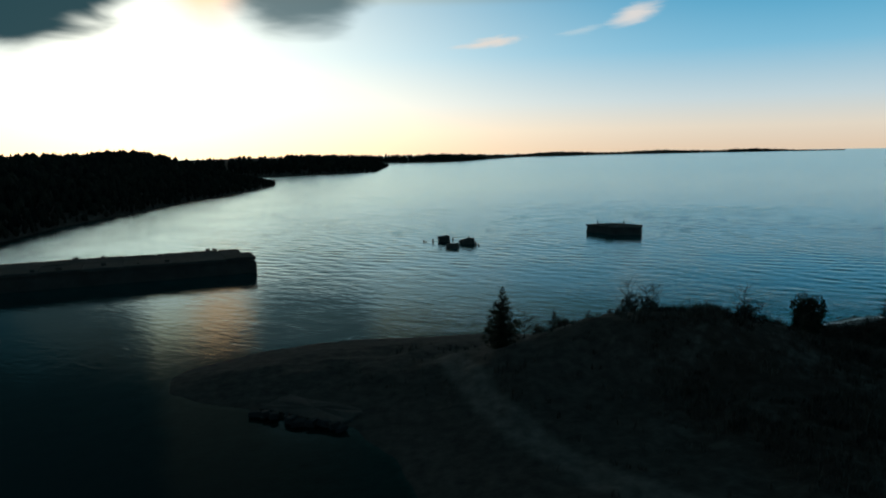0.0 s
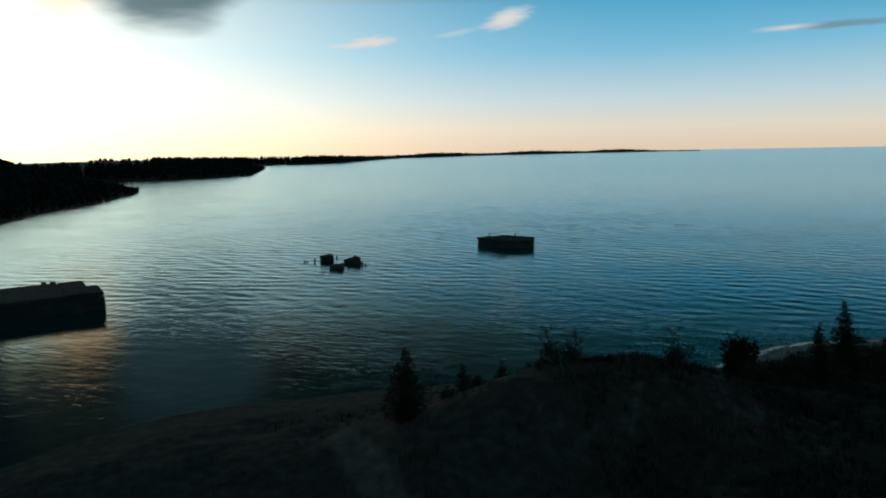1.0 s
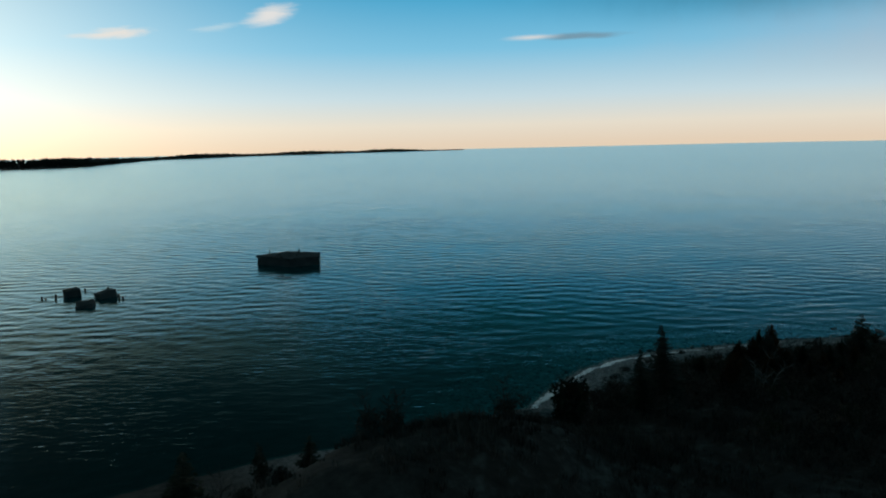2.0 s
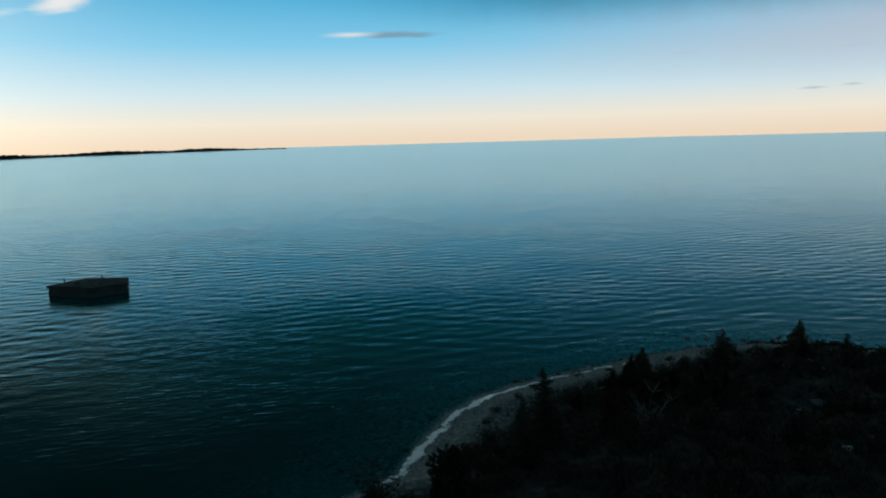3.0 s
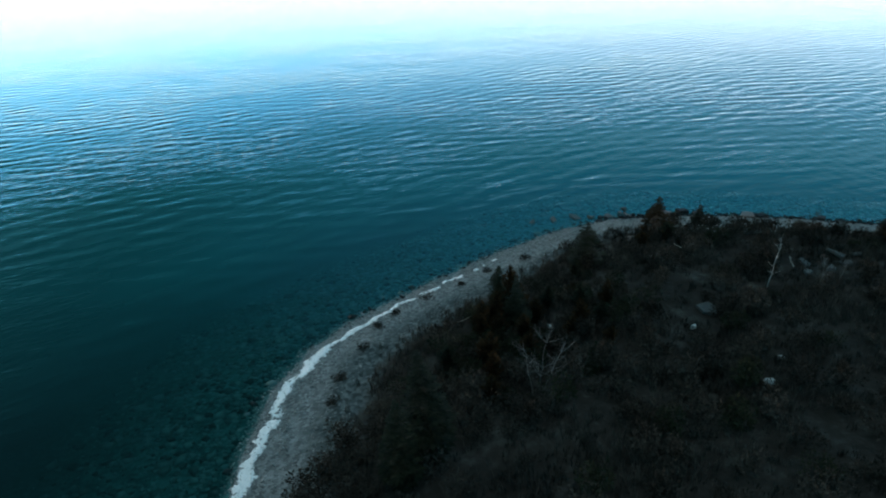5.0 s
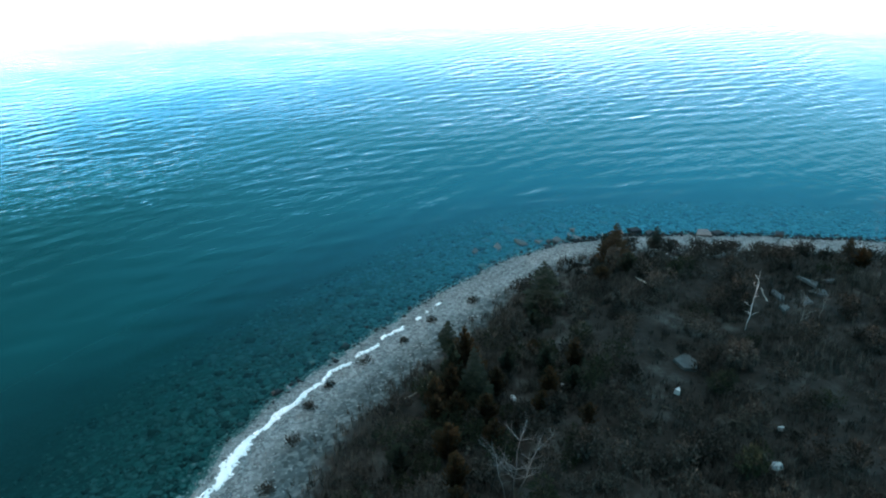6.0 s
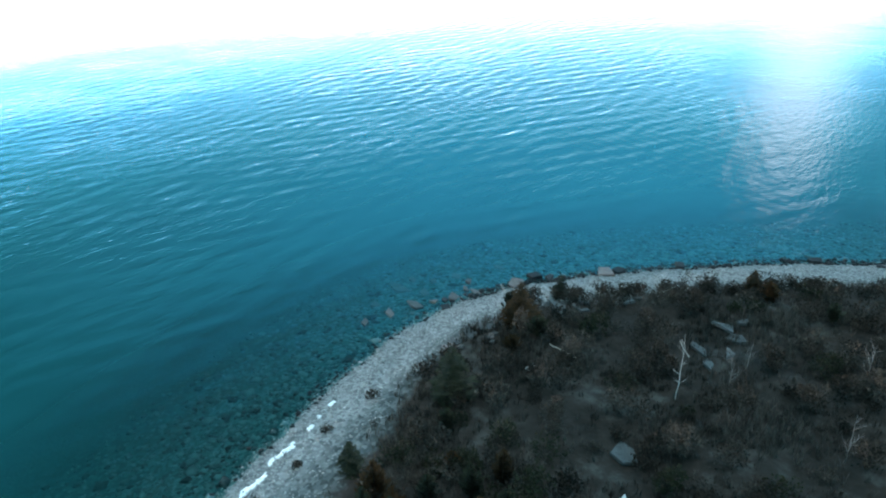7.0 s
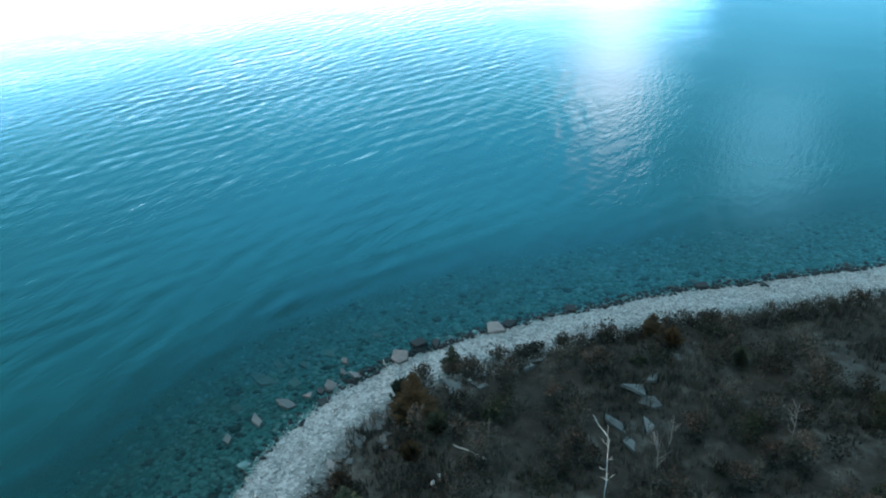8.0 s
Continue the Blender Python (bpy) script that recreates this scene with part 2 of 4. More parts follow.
def ground_material():
    """Pebbles by the water, dark soil and leaf litter inland, stony bed turning to deep teal with depth, the water's
    tint put into its colour.
    """
    m, gr, b = material("shore_ground", 0.95, 0.2)
    co = gr.node("ShaderNodeTexCoord").outputs["Object"]
    inland = gr.node("ShaderNodeAttribute", attribute_name="inland").outputs["Fac"]
    track = gr.node("ShaderNodeAttribute", attribute_name="track").outputs["Fac"]
    sand = gr.node("ShaderNodeAttribute", attribute_name="sand").outputs["Fac"]
    pos = gr.node("ShaderNodeSeparateXYZ")
    gr.put(pos.inputs[0], co)
    vor = gr.node("ShaderNodeTexVoronoi")
    gr.put(vor.inputs["Vector"], co)
    vor.inputs["Scale"].default_value = 3.2
    cell = gr.node("ShaderNodeSeparateXYZ")
    gr.put(cell.inputs[0], vor.outputs["Color"])
    mid, broad = gr.noise(co, 0.9, 5.0, 0.6), gr.noise(co, 0.16, 4.0, 0.6)
    pebble = gr.ramp(gr.math("ADD", gr.math("MULTIPLY", cell.outputs[0], 0.5), gr.math("MULTIPLY", mid, 0.5)),
                     [(0.2, (0.10, 0.106, 0.107)), (0.5, (0.215, 0.225, 0.224)), (0.85, (0.36, 0.37, 0.366))])
    soil = gr.ramp(gr.math("ADD", gr.math("MULTIPLY", mid, 0.5), gr.math("MULTIPLY", broad, 0.5)),
                   [(0.36, (0.015, 0.012, 0.0095)), (0.52, (0.034, 0.029, 0.024)), (0.68, (0.090, 0.090, 0.082))])
    dirt = gr.ramp(mid, [(0.3, (0.024, 0.023, 0.021)), (0.75, (0.066, 0.062, 0.055))])
    edge = gr.math("ADD", inland, gr.math("MULTIPLY", gr.math("SUBTRACT", mid, 0.5), 4.0))
    shingle = gr.ramp(gr.math("ADD", gr.math("MULTIPLY", cell.outputs[2], 0.4), gr.math("MULTIPLY", mid, 0.6)),
                      [(0.3, (0.034, 0.046, 0.046)), (0.55, (0.085, 0.105, 0.105)), (0.85, (0.21, 0.23, 0.23))])
    land = gr.mix(gr.smooth(edge, 3.4, 5.6), pebble, shingle)
    back = gr.math("MULTIPLY", gr.math("SUBTRACT", 1.0, gr.smooth(pos.outputs[0], 84.0, 96.0)), 2.0)
    land = gr.mix(gr.smooth(gr.math("SUBTRACT", edge, back), 5.2, 7.0), land, soil)
    land = gr.mix(gr.math("MULTIPLY", sand, gr.smooth(edge, -4.0, -2.5)), land, dirt)
    lane = gr.ramp(mid, [(0.3, (0.055, 0.053, 0.048)), (0.75, (0.13, 0.126, 0.115))])
    land = gr.mix(track, land, lane)
    away = gr.node("ShaderNodeAttribute", attribute_name="away").outputs["Fac"]
    land = gr.mix(away, land, soil)
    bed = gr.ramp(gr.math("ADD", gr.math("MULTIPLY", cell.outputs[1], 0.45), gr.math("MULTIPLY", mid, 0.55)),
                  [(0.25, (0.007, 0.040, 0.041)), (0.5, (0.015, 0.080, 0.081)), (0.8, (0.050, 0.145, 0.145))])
    # teal haze of the deep water, painted into the bed's colour
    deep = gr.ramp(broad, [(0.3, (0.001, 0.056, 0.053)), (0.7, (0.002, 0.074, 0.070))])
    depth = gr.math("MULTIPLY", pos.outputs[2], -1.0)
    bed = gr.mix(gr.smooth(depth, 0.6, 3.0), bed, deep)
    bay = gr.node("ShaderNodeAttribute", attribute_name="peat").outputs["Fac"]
    # bed darker in the bay and towards the west
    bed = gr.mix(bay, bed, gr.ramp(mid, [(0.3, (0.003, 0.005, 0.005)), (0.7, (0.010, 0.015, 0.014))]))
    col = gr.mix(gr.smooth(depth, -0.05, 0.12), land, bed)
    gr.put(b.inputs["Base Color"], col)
    bumped(gr, b, gr.math("ADD", vor.outputs["Distance"], mid), 0.5, 0.08)
    return m


M_GROUND = ground_material()


def water_material():
    m = bpy.data.materials.new("lake_water")
    m.use_nodes = True
    t = m.node_tree
    t.nodes.clear()
    gr = Graph(t)
    co = gr.node("ShaderNodeTexCoord").outputs["Object"]

    def swell(angle, length, seed, warp):
        """Crests running along the given angle, of the given wave length."""
        mp = gr.node("ShaderNodeMapping")
        mp.inputs["Rotation"].default_value = (0, 0, radians(-angle))
        mp.inputs["Location"].default_value = (seed, seed * 1.7, 0)
        gr.put(mp.inputs[0], co)
        st = gr.node("ShaderNodeMapping")
        st.inputs["Scale"].default_value = (0.38, 1.0, 1.0)
        gr.put(st.inputs[0], mp.outputs[0])
        return gr.noise(st.outputs[0], 1.0 / length, 2.0, 0.5, warp)

    h = gr.math("MULTIPLY", swell(-36.0, 0.75, 37.0, 0.3), 0.055)
    h = gr.math("ADD", h, gr.math("MULTIPLY", swell(-39.0, 2.2, 5.0, 0.4), 0.035))
    calm = gr.smooth(gr.noise(co, 0.03, 4.0, 0.6), 0.36, 0.64)
    h = gr.math("MULTIPLY", h, gr.math("ADD", 0.40, gr.math("MULTIPLY", calm, 0.75)))
    lee = gr.node("ShaderNodeAttribute", attribute_name="bay").outputs["Fac"]
    h = gr.math("MULTIPLY", h, gr.math("SUBTRACT", 1.0, gr.math("MULTIPLY", lee, 0.85)))
    bump = gr.node("ShaderNodeBump")
    bump.inputs["Strength"].default_value, bump.inputs["Distance"].default_value = 1.0, 1.0
    gr.put(bump.inputs["Height"], h)
    fres = gr.node("ShaderNodeFresnel")
    fres.inputs["IOR"].default_value = 1.29
    gr.put(fres.inputs["Normal"], bump.outputs[0])
    gloss = gr.node("ShaderNodeBsdfGlossy")
    gloss.inputs["Color"].default_value = (0.73, 0.94, 1.0, 1)
    reach = gr.node("ShaderNodeVectorMath", operation="LENGTH")
    gr.put(reach.inputs[0], co)
    ruffled = gr.math("MULTIPLY", gr.smooth(reach.outputs["Value"], 110.0, 260.0), gr.math("SUBTRACT", 1.0, gr.smooth(reach.outputs["Value"], 330.0, 900.0)))
    open_water = gr.smooth(reach.outputs["Value"], 300.0, 900.0)
    gr.put(gloss.inputs["Roughness"], gr.math("ADD", 0.075, gr.math("ADD", gr.math("MULTIPLY", ruffled, 0.05), gr.math("MULTIPLY", open_water, 0.085))))
    gr.put(gloss.inputs["Normal"], bump.outputs[0])
    clear = gr.node("ShaderNodeBsdfTransparent")
    clear.inputs["Color"].default_value = (0.55, 0.93, 0.92, 1)
    murk = gr.node("ShaderNodeBsdfDiffuse")
    cloudy = gr.noise(co, 0.05, 3.0, 0.6)
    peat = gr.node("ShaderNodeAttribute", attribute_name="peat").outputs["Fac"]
    # murk darker in the bay and towards the west
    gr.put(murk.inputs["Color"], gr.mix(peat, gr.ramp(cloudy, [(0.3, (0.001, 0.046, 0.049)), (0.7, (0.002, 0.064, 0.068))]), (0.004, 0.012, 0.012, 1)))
    inland = gr.node("ShaderNodeAttribute", attribute_name="inland").outputs["Fac"]
    body = gr.node("ShaderNodeMixShader")
    gr.put(body.inputs[0], gr.smooth(gr.math("MULTIPLY", inland, -1.0), 2.0, 24.0))
    gr.put(body.inputs[1], clear.outputs[0])
    gr.put(body.inputs[2], murk.outputs[0])
    mx = gr.node("ShaderNodeMixShader")
    gr.put(mx.inputs[0], fres.outputs[0])
    gr.put(mx.inputs[1], body.outputs[0])
    gr.put(mx.inputs[2], gloss.outputs[0])
    o = gr.node("ShaderNodeOutputMaterial")
    gr.put(o.inputs[0], mx.outputs[0])
    return m


M_WATER = water_material()


# ---------------------------------------------------------------- helpers for meshes
def mesh_from(name, verts, faces, mat, smooth=False):
    me = bpy.data.meshes.new(name)
    me.from_pydata([tuple(v) for v in verts], [], [tuple(f) for f in faces])
    me.materials.append(mat)
    if smooth:
        me.polygons.foreach_set("use_smooth", [True] * len(me.polygons))
    me.update()
    return me


def part(name, bm, mat, parent, label=""):
    """Links a bmesh as one mesh object under a thing or a part."""
    me = bpy.data.meshes.new(name)
    bm.to_mesh(me)
    bm.free()
    me.materials.append(mat)
    ob = new(name, me)
    ob.parent = parent
    if label:
        ob["label"] = label
    return ob


def solo(name, bm, mat, m, label, category, group=""):
    """A thing that is one mesh."""
    me = bpy.data.meshes.new(name)
    bm.to_mesh(me)
    bm.free()
    me.materials.append(mat)
    ob = new(name, me)
    ob.matrix_world = m
    return tagged(ob, label, category, group)


# ---------------------------------------------------------------- the shore's plan
SHORE = np.array([
    (2, 42.2), (-0.1, 50.1), (-3.7, 56.6), (-10.9, 61.4), (-17.6, 63.5), (-21.7, 66.8), (-23, 71), (-21.8, 74.5),
    (-18.3, 77.9), (-14.5, 80.7), (-8.6, 83.6), (-0.7, 84.7), (7, 84.7), (12.9, 85.1), (24.5, 83.6), (37, 80.6), (47.6, 80.3),
    (55.4, 84.5), (61.8, 86.6), (66.8, 87.5), (75.4, 85.6), (85.0, 82.4), (92.9, 79.1), (101.9, 74.5), (107.1, 69.8), (110.8, 63.5),
    (112.9, 55.7), (114.9, 46.8), (116.1, 37.9), (116.5, 27.7), (116.9, 12.8), (121, -6), (132, -46), (162, -126),
    (244, -306), (426, -706), (928, -1606), (2230, -4806), (-4800, -4800), (-4800, 1900), (-900, 2035), (-200, 1980),
    (276.4, 2031.1), (281.8, 1989.2), (141.2, 1568.6), (16.2, 1582.4), (-110.7, 1507.8), (-14.2, 1337.7), (1.9, 1295.3),
    (-15.4, 854.8), (-57.3, 810.2), (-113.8, 765.4), (-200, 660), (-132.6, 607.5), (-89.7, 565.5), (-85.4, 532.5),
    (-89.2, 434.2), (-100.5, 362.7), (-103.2, 301.4), (-109.9, 243.1), (-107, 199.1), (-116, 159), (-122, 116.6),
    (-144, 42.4), (-114, -10.6), (-54, -15.9), (-14, 0), (2, 21.2)])


def waves(x, y, scale, seed):
    """Smooth sum of sines standing in for noise, about -1 to 1."""
    s = 0
    for k, (a, w) in enumerate(((0.3, 1.0), (1.7, 1.31), (2.6, 1.73), (0.9, 2.3), (2.1, 3.1))):
        s = s + np.sin((x * math.cos(a + seed) + y * math.sin(a + seed)) * w / scale + seed * (k + 1) * 2.3) / (1 + 0.5 * k)
    return s / 2.6


def inland_of(x, y):
    """Distance to the water's edge in metres, positive on land."""
    x, y = np.atleast_1d(np.asarray(x, float)), np.atleast_1d(np.asarray(y, float))
    best, inside = np.full(x.shape, 1e9), np.zeros(x.shape, bool)
    for (ax, ay), (bx, by) in zip(SHORE, np.roll(SHORE, -1, 0)):
        dx, dy = bx - ax, by - ay
        k = np.clip(((x - ax) * dx + (y - ay) * dy) / (dx * dx + dy * dy), 0, 1)
        best = np.minimum(best, np.hypot(x - ax - k * dx, y - ay - k * dy))
        if ay != by:
            inside ^= ((ay > y) != (by > y)) & (x < ax + (y - ay) * dx / dy)
    d = np.where(inside, best, -best)
    return d + 0.35 * waves(x, y, 1.6, 0.4) * np.clip(1 - np.abs(d) / 12, 0, 1)


def spot(x, y, cx, cy, rx, ry, turn=0.0):
    c, s = math.cos(radians(turn)), math.sin(radians(turn))
    u, v = (x - cx) * c + (y - cy) * s, -(x - cx) * s + (y - cy) * c
    return np.exp(-(u / rx) ** 2 - (v / ry) ** 2)


def flat_spot(x, y, cx, cy, rx, ry, turn=0.0):
    c, s = math.cos(radians(turn)), math.sin(radians(turn))
    u, v = (x - cx) * c + (y - cy) * s, -(x - cx) * s + (y - cy) * c
    return np.exp(-((u / rx) ** 2 + (v / ry) ** 2) ** 1.7)


def height_of(x, y, d=None):
    x, y = np.atleast_1d(np.asarray(x, float)), np.atleast_1d(np.asarray(y, float))
    d = inland_of(x, y) if d is None else d
    far = np.clip((np.hypot(x - 40, y - 45) - 150) / 80, 0, 1)
    beach = 0.13 * np.clip(d, 0, 6)
    rise = 0.5 * np.clip((d - 6) / 6, 0, 1) + 0.03 * np.clip(d - 12, 0, 30)
    rough = (0.28 * waves(x, y, 2.2, 1.2) + 0.22 * waves(x, y, 0.9, 2.2)) * np.clip((d - 4) / 5, 0, 1)
    mound = np.maximum(4.5 * flat_spot(x, y, 29, 68, 14, 8.5, -5) + 1.6 * spot(x, y, 13, 64, 8, 8), 2.2 * flat_spot(x, y, 38, 74, 10, 5, 5) * np.clip(d / 5, 0, 1))
    hills = far * (13.5 * (1 - np.exp(-np.clip(d, 0, 900) / 190)) + 6 * spot(x, y, -185, 560, 45, 70) + 4 * waves(x, y, 90, 3.3) * np.clip(d / 80, 0, 1))
    land = beach + rise + rough + mound + hills
    bed = np.maximum(-5.0, 0.125 * d) + 0.10 * waves(x, y, 0.8, 5.0) * np.clip(-d / 3, 0, 1)
    return np.where(d > 0, land, bed)


def at_ground(x, y, up=0.0):
    return Vector((x, y, float(height_of(x, y)[0]) + up))


def axis_steps(lo, hi, fine, far_lo, far_hi):
    mid = np.arange(lo, hi + fine / 2, fine)

    def outward(length):
        pts, step, at = [], fine, 0.0
        while at < length:
            step = min(step * 1.10, 160.0)
            at += step
            pts.append(min(at, length))
        return np.array(pts)
    return np.concatenate([lo - outward(lo - far_lo)[::-1], mid, hi + outward(far_hi - hi)])


def grid_sheet(name, xs, ys, zfun, mat):
    gx, gy = np.meshgrid(xs, ys)
    x, y = gx.ravel(), gy.ravel()
    z, extra = zfun(x, y)
    nx, ny = len(xs), len(ys)
    i = (np.arange(ny - 1)[:, None] * nx + np.arange(nx - 1)[None]).ravel()
    faces = np.stack([i, i + 1, i + nx + 1, i + nx], 1)
    me = bpy.data.meshes.new(name)
    me.vertices.add(len(x))
    me.vertices.foreach_set("co", np.stack([x, y, z], 1).ravel())
    me.loops.add(faces.size)
    me.loops.foreach_set("vertex_index", faces.ravel())
    me.polygons.add(len(faces))
    me.polygons.foreach_set("loop_start", np.arange(0, faces.size, 4))
    me.polygons.foreach_set("use_smooth", np.ones(len(faces), bool))
    me.update(calc_edges=True)
    me.validate()
    for key, values in extra.items():
        me.attributes.new(key, "FLOAT", "POINT").data.foreach_set("value", values.astype(np.float32))
    me.materials.append(mat)
    return new(name, me)


def bay_of(x, y):
    """The shallow bay between the spit and the headland."""
    return np.maximum(np.clip((73 - y) / 8, 0, 1) * np.clip((6 - x) / 4, 0, 1), 0.7 * np.clip((128 - y) / 25, 0, 1) * np.clip((-15 - x) / 10, 0, 1))


def ground_fields(x, y):
    d = inland_of(x, y)
    track = np.zeros(len(x))
    way_pts = [(5.9, 69.2), (6.8, 62.8), (8.1, 56.0), (10.5, 48.7), (14.5, 41.8), (20.5, 34.1), (30, 20), (38, 0)]
    for (ax, ay), (bx, by) in zip(way_pts, way_pts[1:]):
        dx, dy = bx - ax, by - ay
        k = np.clip(((x - ax) * dx + (y - ay) * dy) / (dx * dx + dy * dy), 0, 1)
        off = np.hypot(x - ax - k * dx, y - ay - k * dy) + 0.3 * waves(x, y, 1.5, 0.8)
        track = np.maximum(track, np.clip((1.7 - off) / 0.6, 0, 1) * (0.55 + 0.45 * np.clip(np.abs(off) / 0.5, 0, 1)))
    sand = np.clip(1 - (x - 16) / 14, 0, 1)
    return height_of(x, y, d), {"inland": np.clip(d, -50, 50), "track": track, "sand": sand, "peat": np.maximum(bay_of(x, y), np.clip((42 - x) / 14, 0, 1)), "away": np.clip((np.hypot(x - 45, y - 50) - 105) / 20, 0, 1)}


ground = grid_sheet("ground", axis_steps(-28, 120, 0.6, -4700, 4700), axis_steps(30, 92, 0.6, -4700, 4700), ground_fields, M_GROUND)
tagged(ground, "dark scrubby point with a grey pebble beach and stony lake bed", "ground", kind="structure")

CHOP = 0.0090


def chop(x, y, d):
    """Height of the short wind waves, crests running north-west to south-east, calmer by the shore and far out."""
    rng = np.random.default_rng(14)
    z = np.zeros(len(x))
    gust = 0.75 + 0.35 * waves(x, y, 38.0, 1.9) + 0.15 * waves(x, y, 11.0, 0.6)
    for k in range(22):
        length = 2.0 * (2.6 ** ((k + rng.random()) / 22))
        a = radians(55 + rng.normal(0, 27))
        bend = 0.8 * waves(x, y, 16.0 + k, 0.3 * k)
        z += CHOP * length / 6.283 * np.sin((x * math.cos(a) + y * math.sin(a)) * 6.283 / length + rng.uniform(0, 6.283) + bend)
    away = np.hypot(x - 20, y - 45)
    calm = np.clip((-d - 1.0) / 7, 0, 1) * np.clip((420 - away) / 260, 0, 1) * (1 - 0.9 * bay_of(x, y))
    edge = np.clip((x + 75) / 20, 0, 1) * np.clip((335 - x) / 20, 0, 1) * np.clip((y - 16) / 10, 0, 1) * np.clip((395 - y) / 20, 0, 1)
    near = np.clip((x - 60) / 25, 0, 1) * np.clip((130 - y) / 30, 0, 1)
    sheltered = np.clip((72 - x) / 45, 0, 1) * np.clip((145 - y) / 30, 0, 1)
    return z * gust * calm * edge * (1 + 0.6 * np.clip((y - 115) / 60, 0, 1) * np.clip((160 - x) / 60, 0, 1) + 0.6 * near) * (1 - 0.75 * sheltered)


def lake_fields(x, y):
    d = inland_of(x, y)
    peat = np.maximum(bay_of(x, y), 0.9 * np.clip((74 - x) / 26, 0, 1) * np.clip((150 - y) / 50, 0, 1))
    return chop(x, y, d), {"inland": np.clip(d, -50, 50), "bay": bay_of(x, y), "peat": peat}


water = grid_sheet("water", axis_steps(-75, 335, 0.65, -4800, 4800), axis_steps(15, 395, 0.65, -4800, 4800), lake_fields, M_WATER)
tagged(water, "calm teal lake water with small wind ripples", "lake", kind="structure")

# ---------------------------------------------------------------- far shore and woods
def far_shore():
    """A long low wooded strip of land on the horizon."""
    rnd = random.Random(3)
    ends = [(60, 1750), (180, 1760), (330, 2200), (480, 2600), (900, 3050), (1500, 3350), (2000, 3450), (2330, 3440)]
    verts, faces, n = [], [], 0
    for (ax, ay), (bx, by) in zip(ends, ends[1:]):
        steps = int(math.hypot(bx - ax, by - ay) / 12)
        for i in range(steps):
            k = i / steps
            x, y = ax + (bx - ax) * k, ay + (by - ay) * k
            top = (11 + 5 * rnd.random() + 3 * math.sin(x / 90)) * min(1.0, (2345 - x) / 700 + 0.25)
            nx, ny = x / math.hypot(x, y), y / math.hypot(x, y)
            for off, z in ((0, -1), (2, top * 0.35), (12, top), (60, top * 0.9), (90, -1)):
                verts.append((x + nx * off, y + ny * off, z))
            if n:
                b = n * 5
                faces += [(b - 5 + j, b - 4 + j, b + 1 + j, b + j) for j in range(4)]
            n += 1
    ob = new("backdrop_far_shore", mesh_from("far_shore", verts, faces, M_WOODS))
    return tagged(ob, "low dark wooded shore on the horizon", "shore", kind="structure")


def far_woods():
    rng = np.random.default_rng(5)
    spots = []
    for x0, x1, y0, y1, n, deep in ((-420, -70, 95, 680, 34000, 170), (-420, 40, 640, 1450, 26000, 120), (-420, 360, 1380, 2150, 30000, 110)):
        x, y = rng.uniform(x0, x1, n), rng.uniform(y0, y1, n)
        d = inland_of(x, y)
        ok = (d > 0.4) & (d < deep) & (rng.random(n) < np.clip(1.15 - d / deep, 0.1, 1) * 0.45)
        spots.append(np.stack([x[ok], y[ok], d[ok]], 1))
    p = np.concatenate(spots)
    z = height_of(p[:, 0], p[:, 1])
    verts, faces = [], []
    for (x, y, d), zz in zip(p, z):
        tall = (2.6 + 9.6 * min(1, d / 90)) * (0.8 + 0.35 * rng.random())
        r, pine = tall * (0.16 + 0.10 * rng.random()), rng.random() < 0.35
        b, k, a0 = len(verts), 5, rng.random() * 6.3
        rings = ((0.02, 0.35), (0.16, 1.0), (0.50, 0.62), (0.52, 0.75)) if pine else ((0.02, 0.25), (0.25, 1.2), (0.6, 1.35), (0.85, 0.8))
        for h, w in rings:
            for i in range(k):
                a = a0 + 6.283 * i / k
                w2 = w * r * (0.7 + 0.6 * rng.random())
                verts.append((x + w2 * math.cos(a), y + w2 * math.sin(a), zz - 0.2 + tall * h))
        verts.append((x + r * 0.2 * rng.standard_normal(), y, zz + tall))
        for j in range(3):
            for i in range(k):
                faces.append((b + j * k + i, b + j * k + (i + 1) % k, b + j * k + k + (i + 1) % k, b + j * k + k + i))
        for i in range(k):
            faces.append((b + 3 * k + i, b + 3 * k + (i + 1) % k, b + 4 * k))
    ob = new("far_woods", mesh_from("far_woods", verts, faces, M_WOODS))
    return tagged(ob, "dark mixed woods covering the far headlands", "woods", kind="stuff")


far_shore()
far_woods()


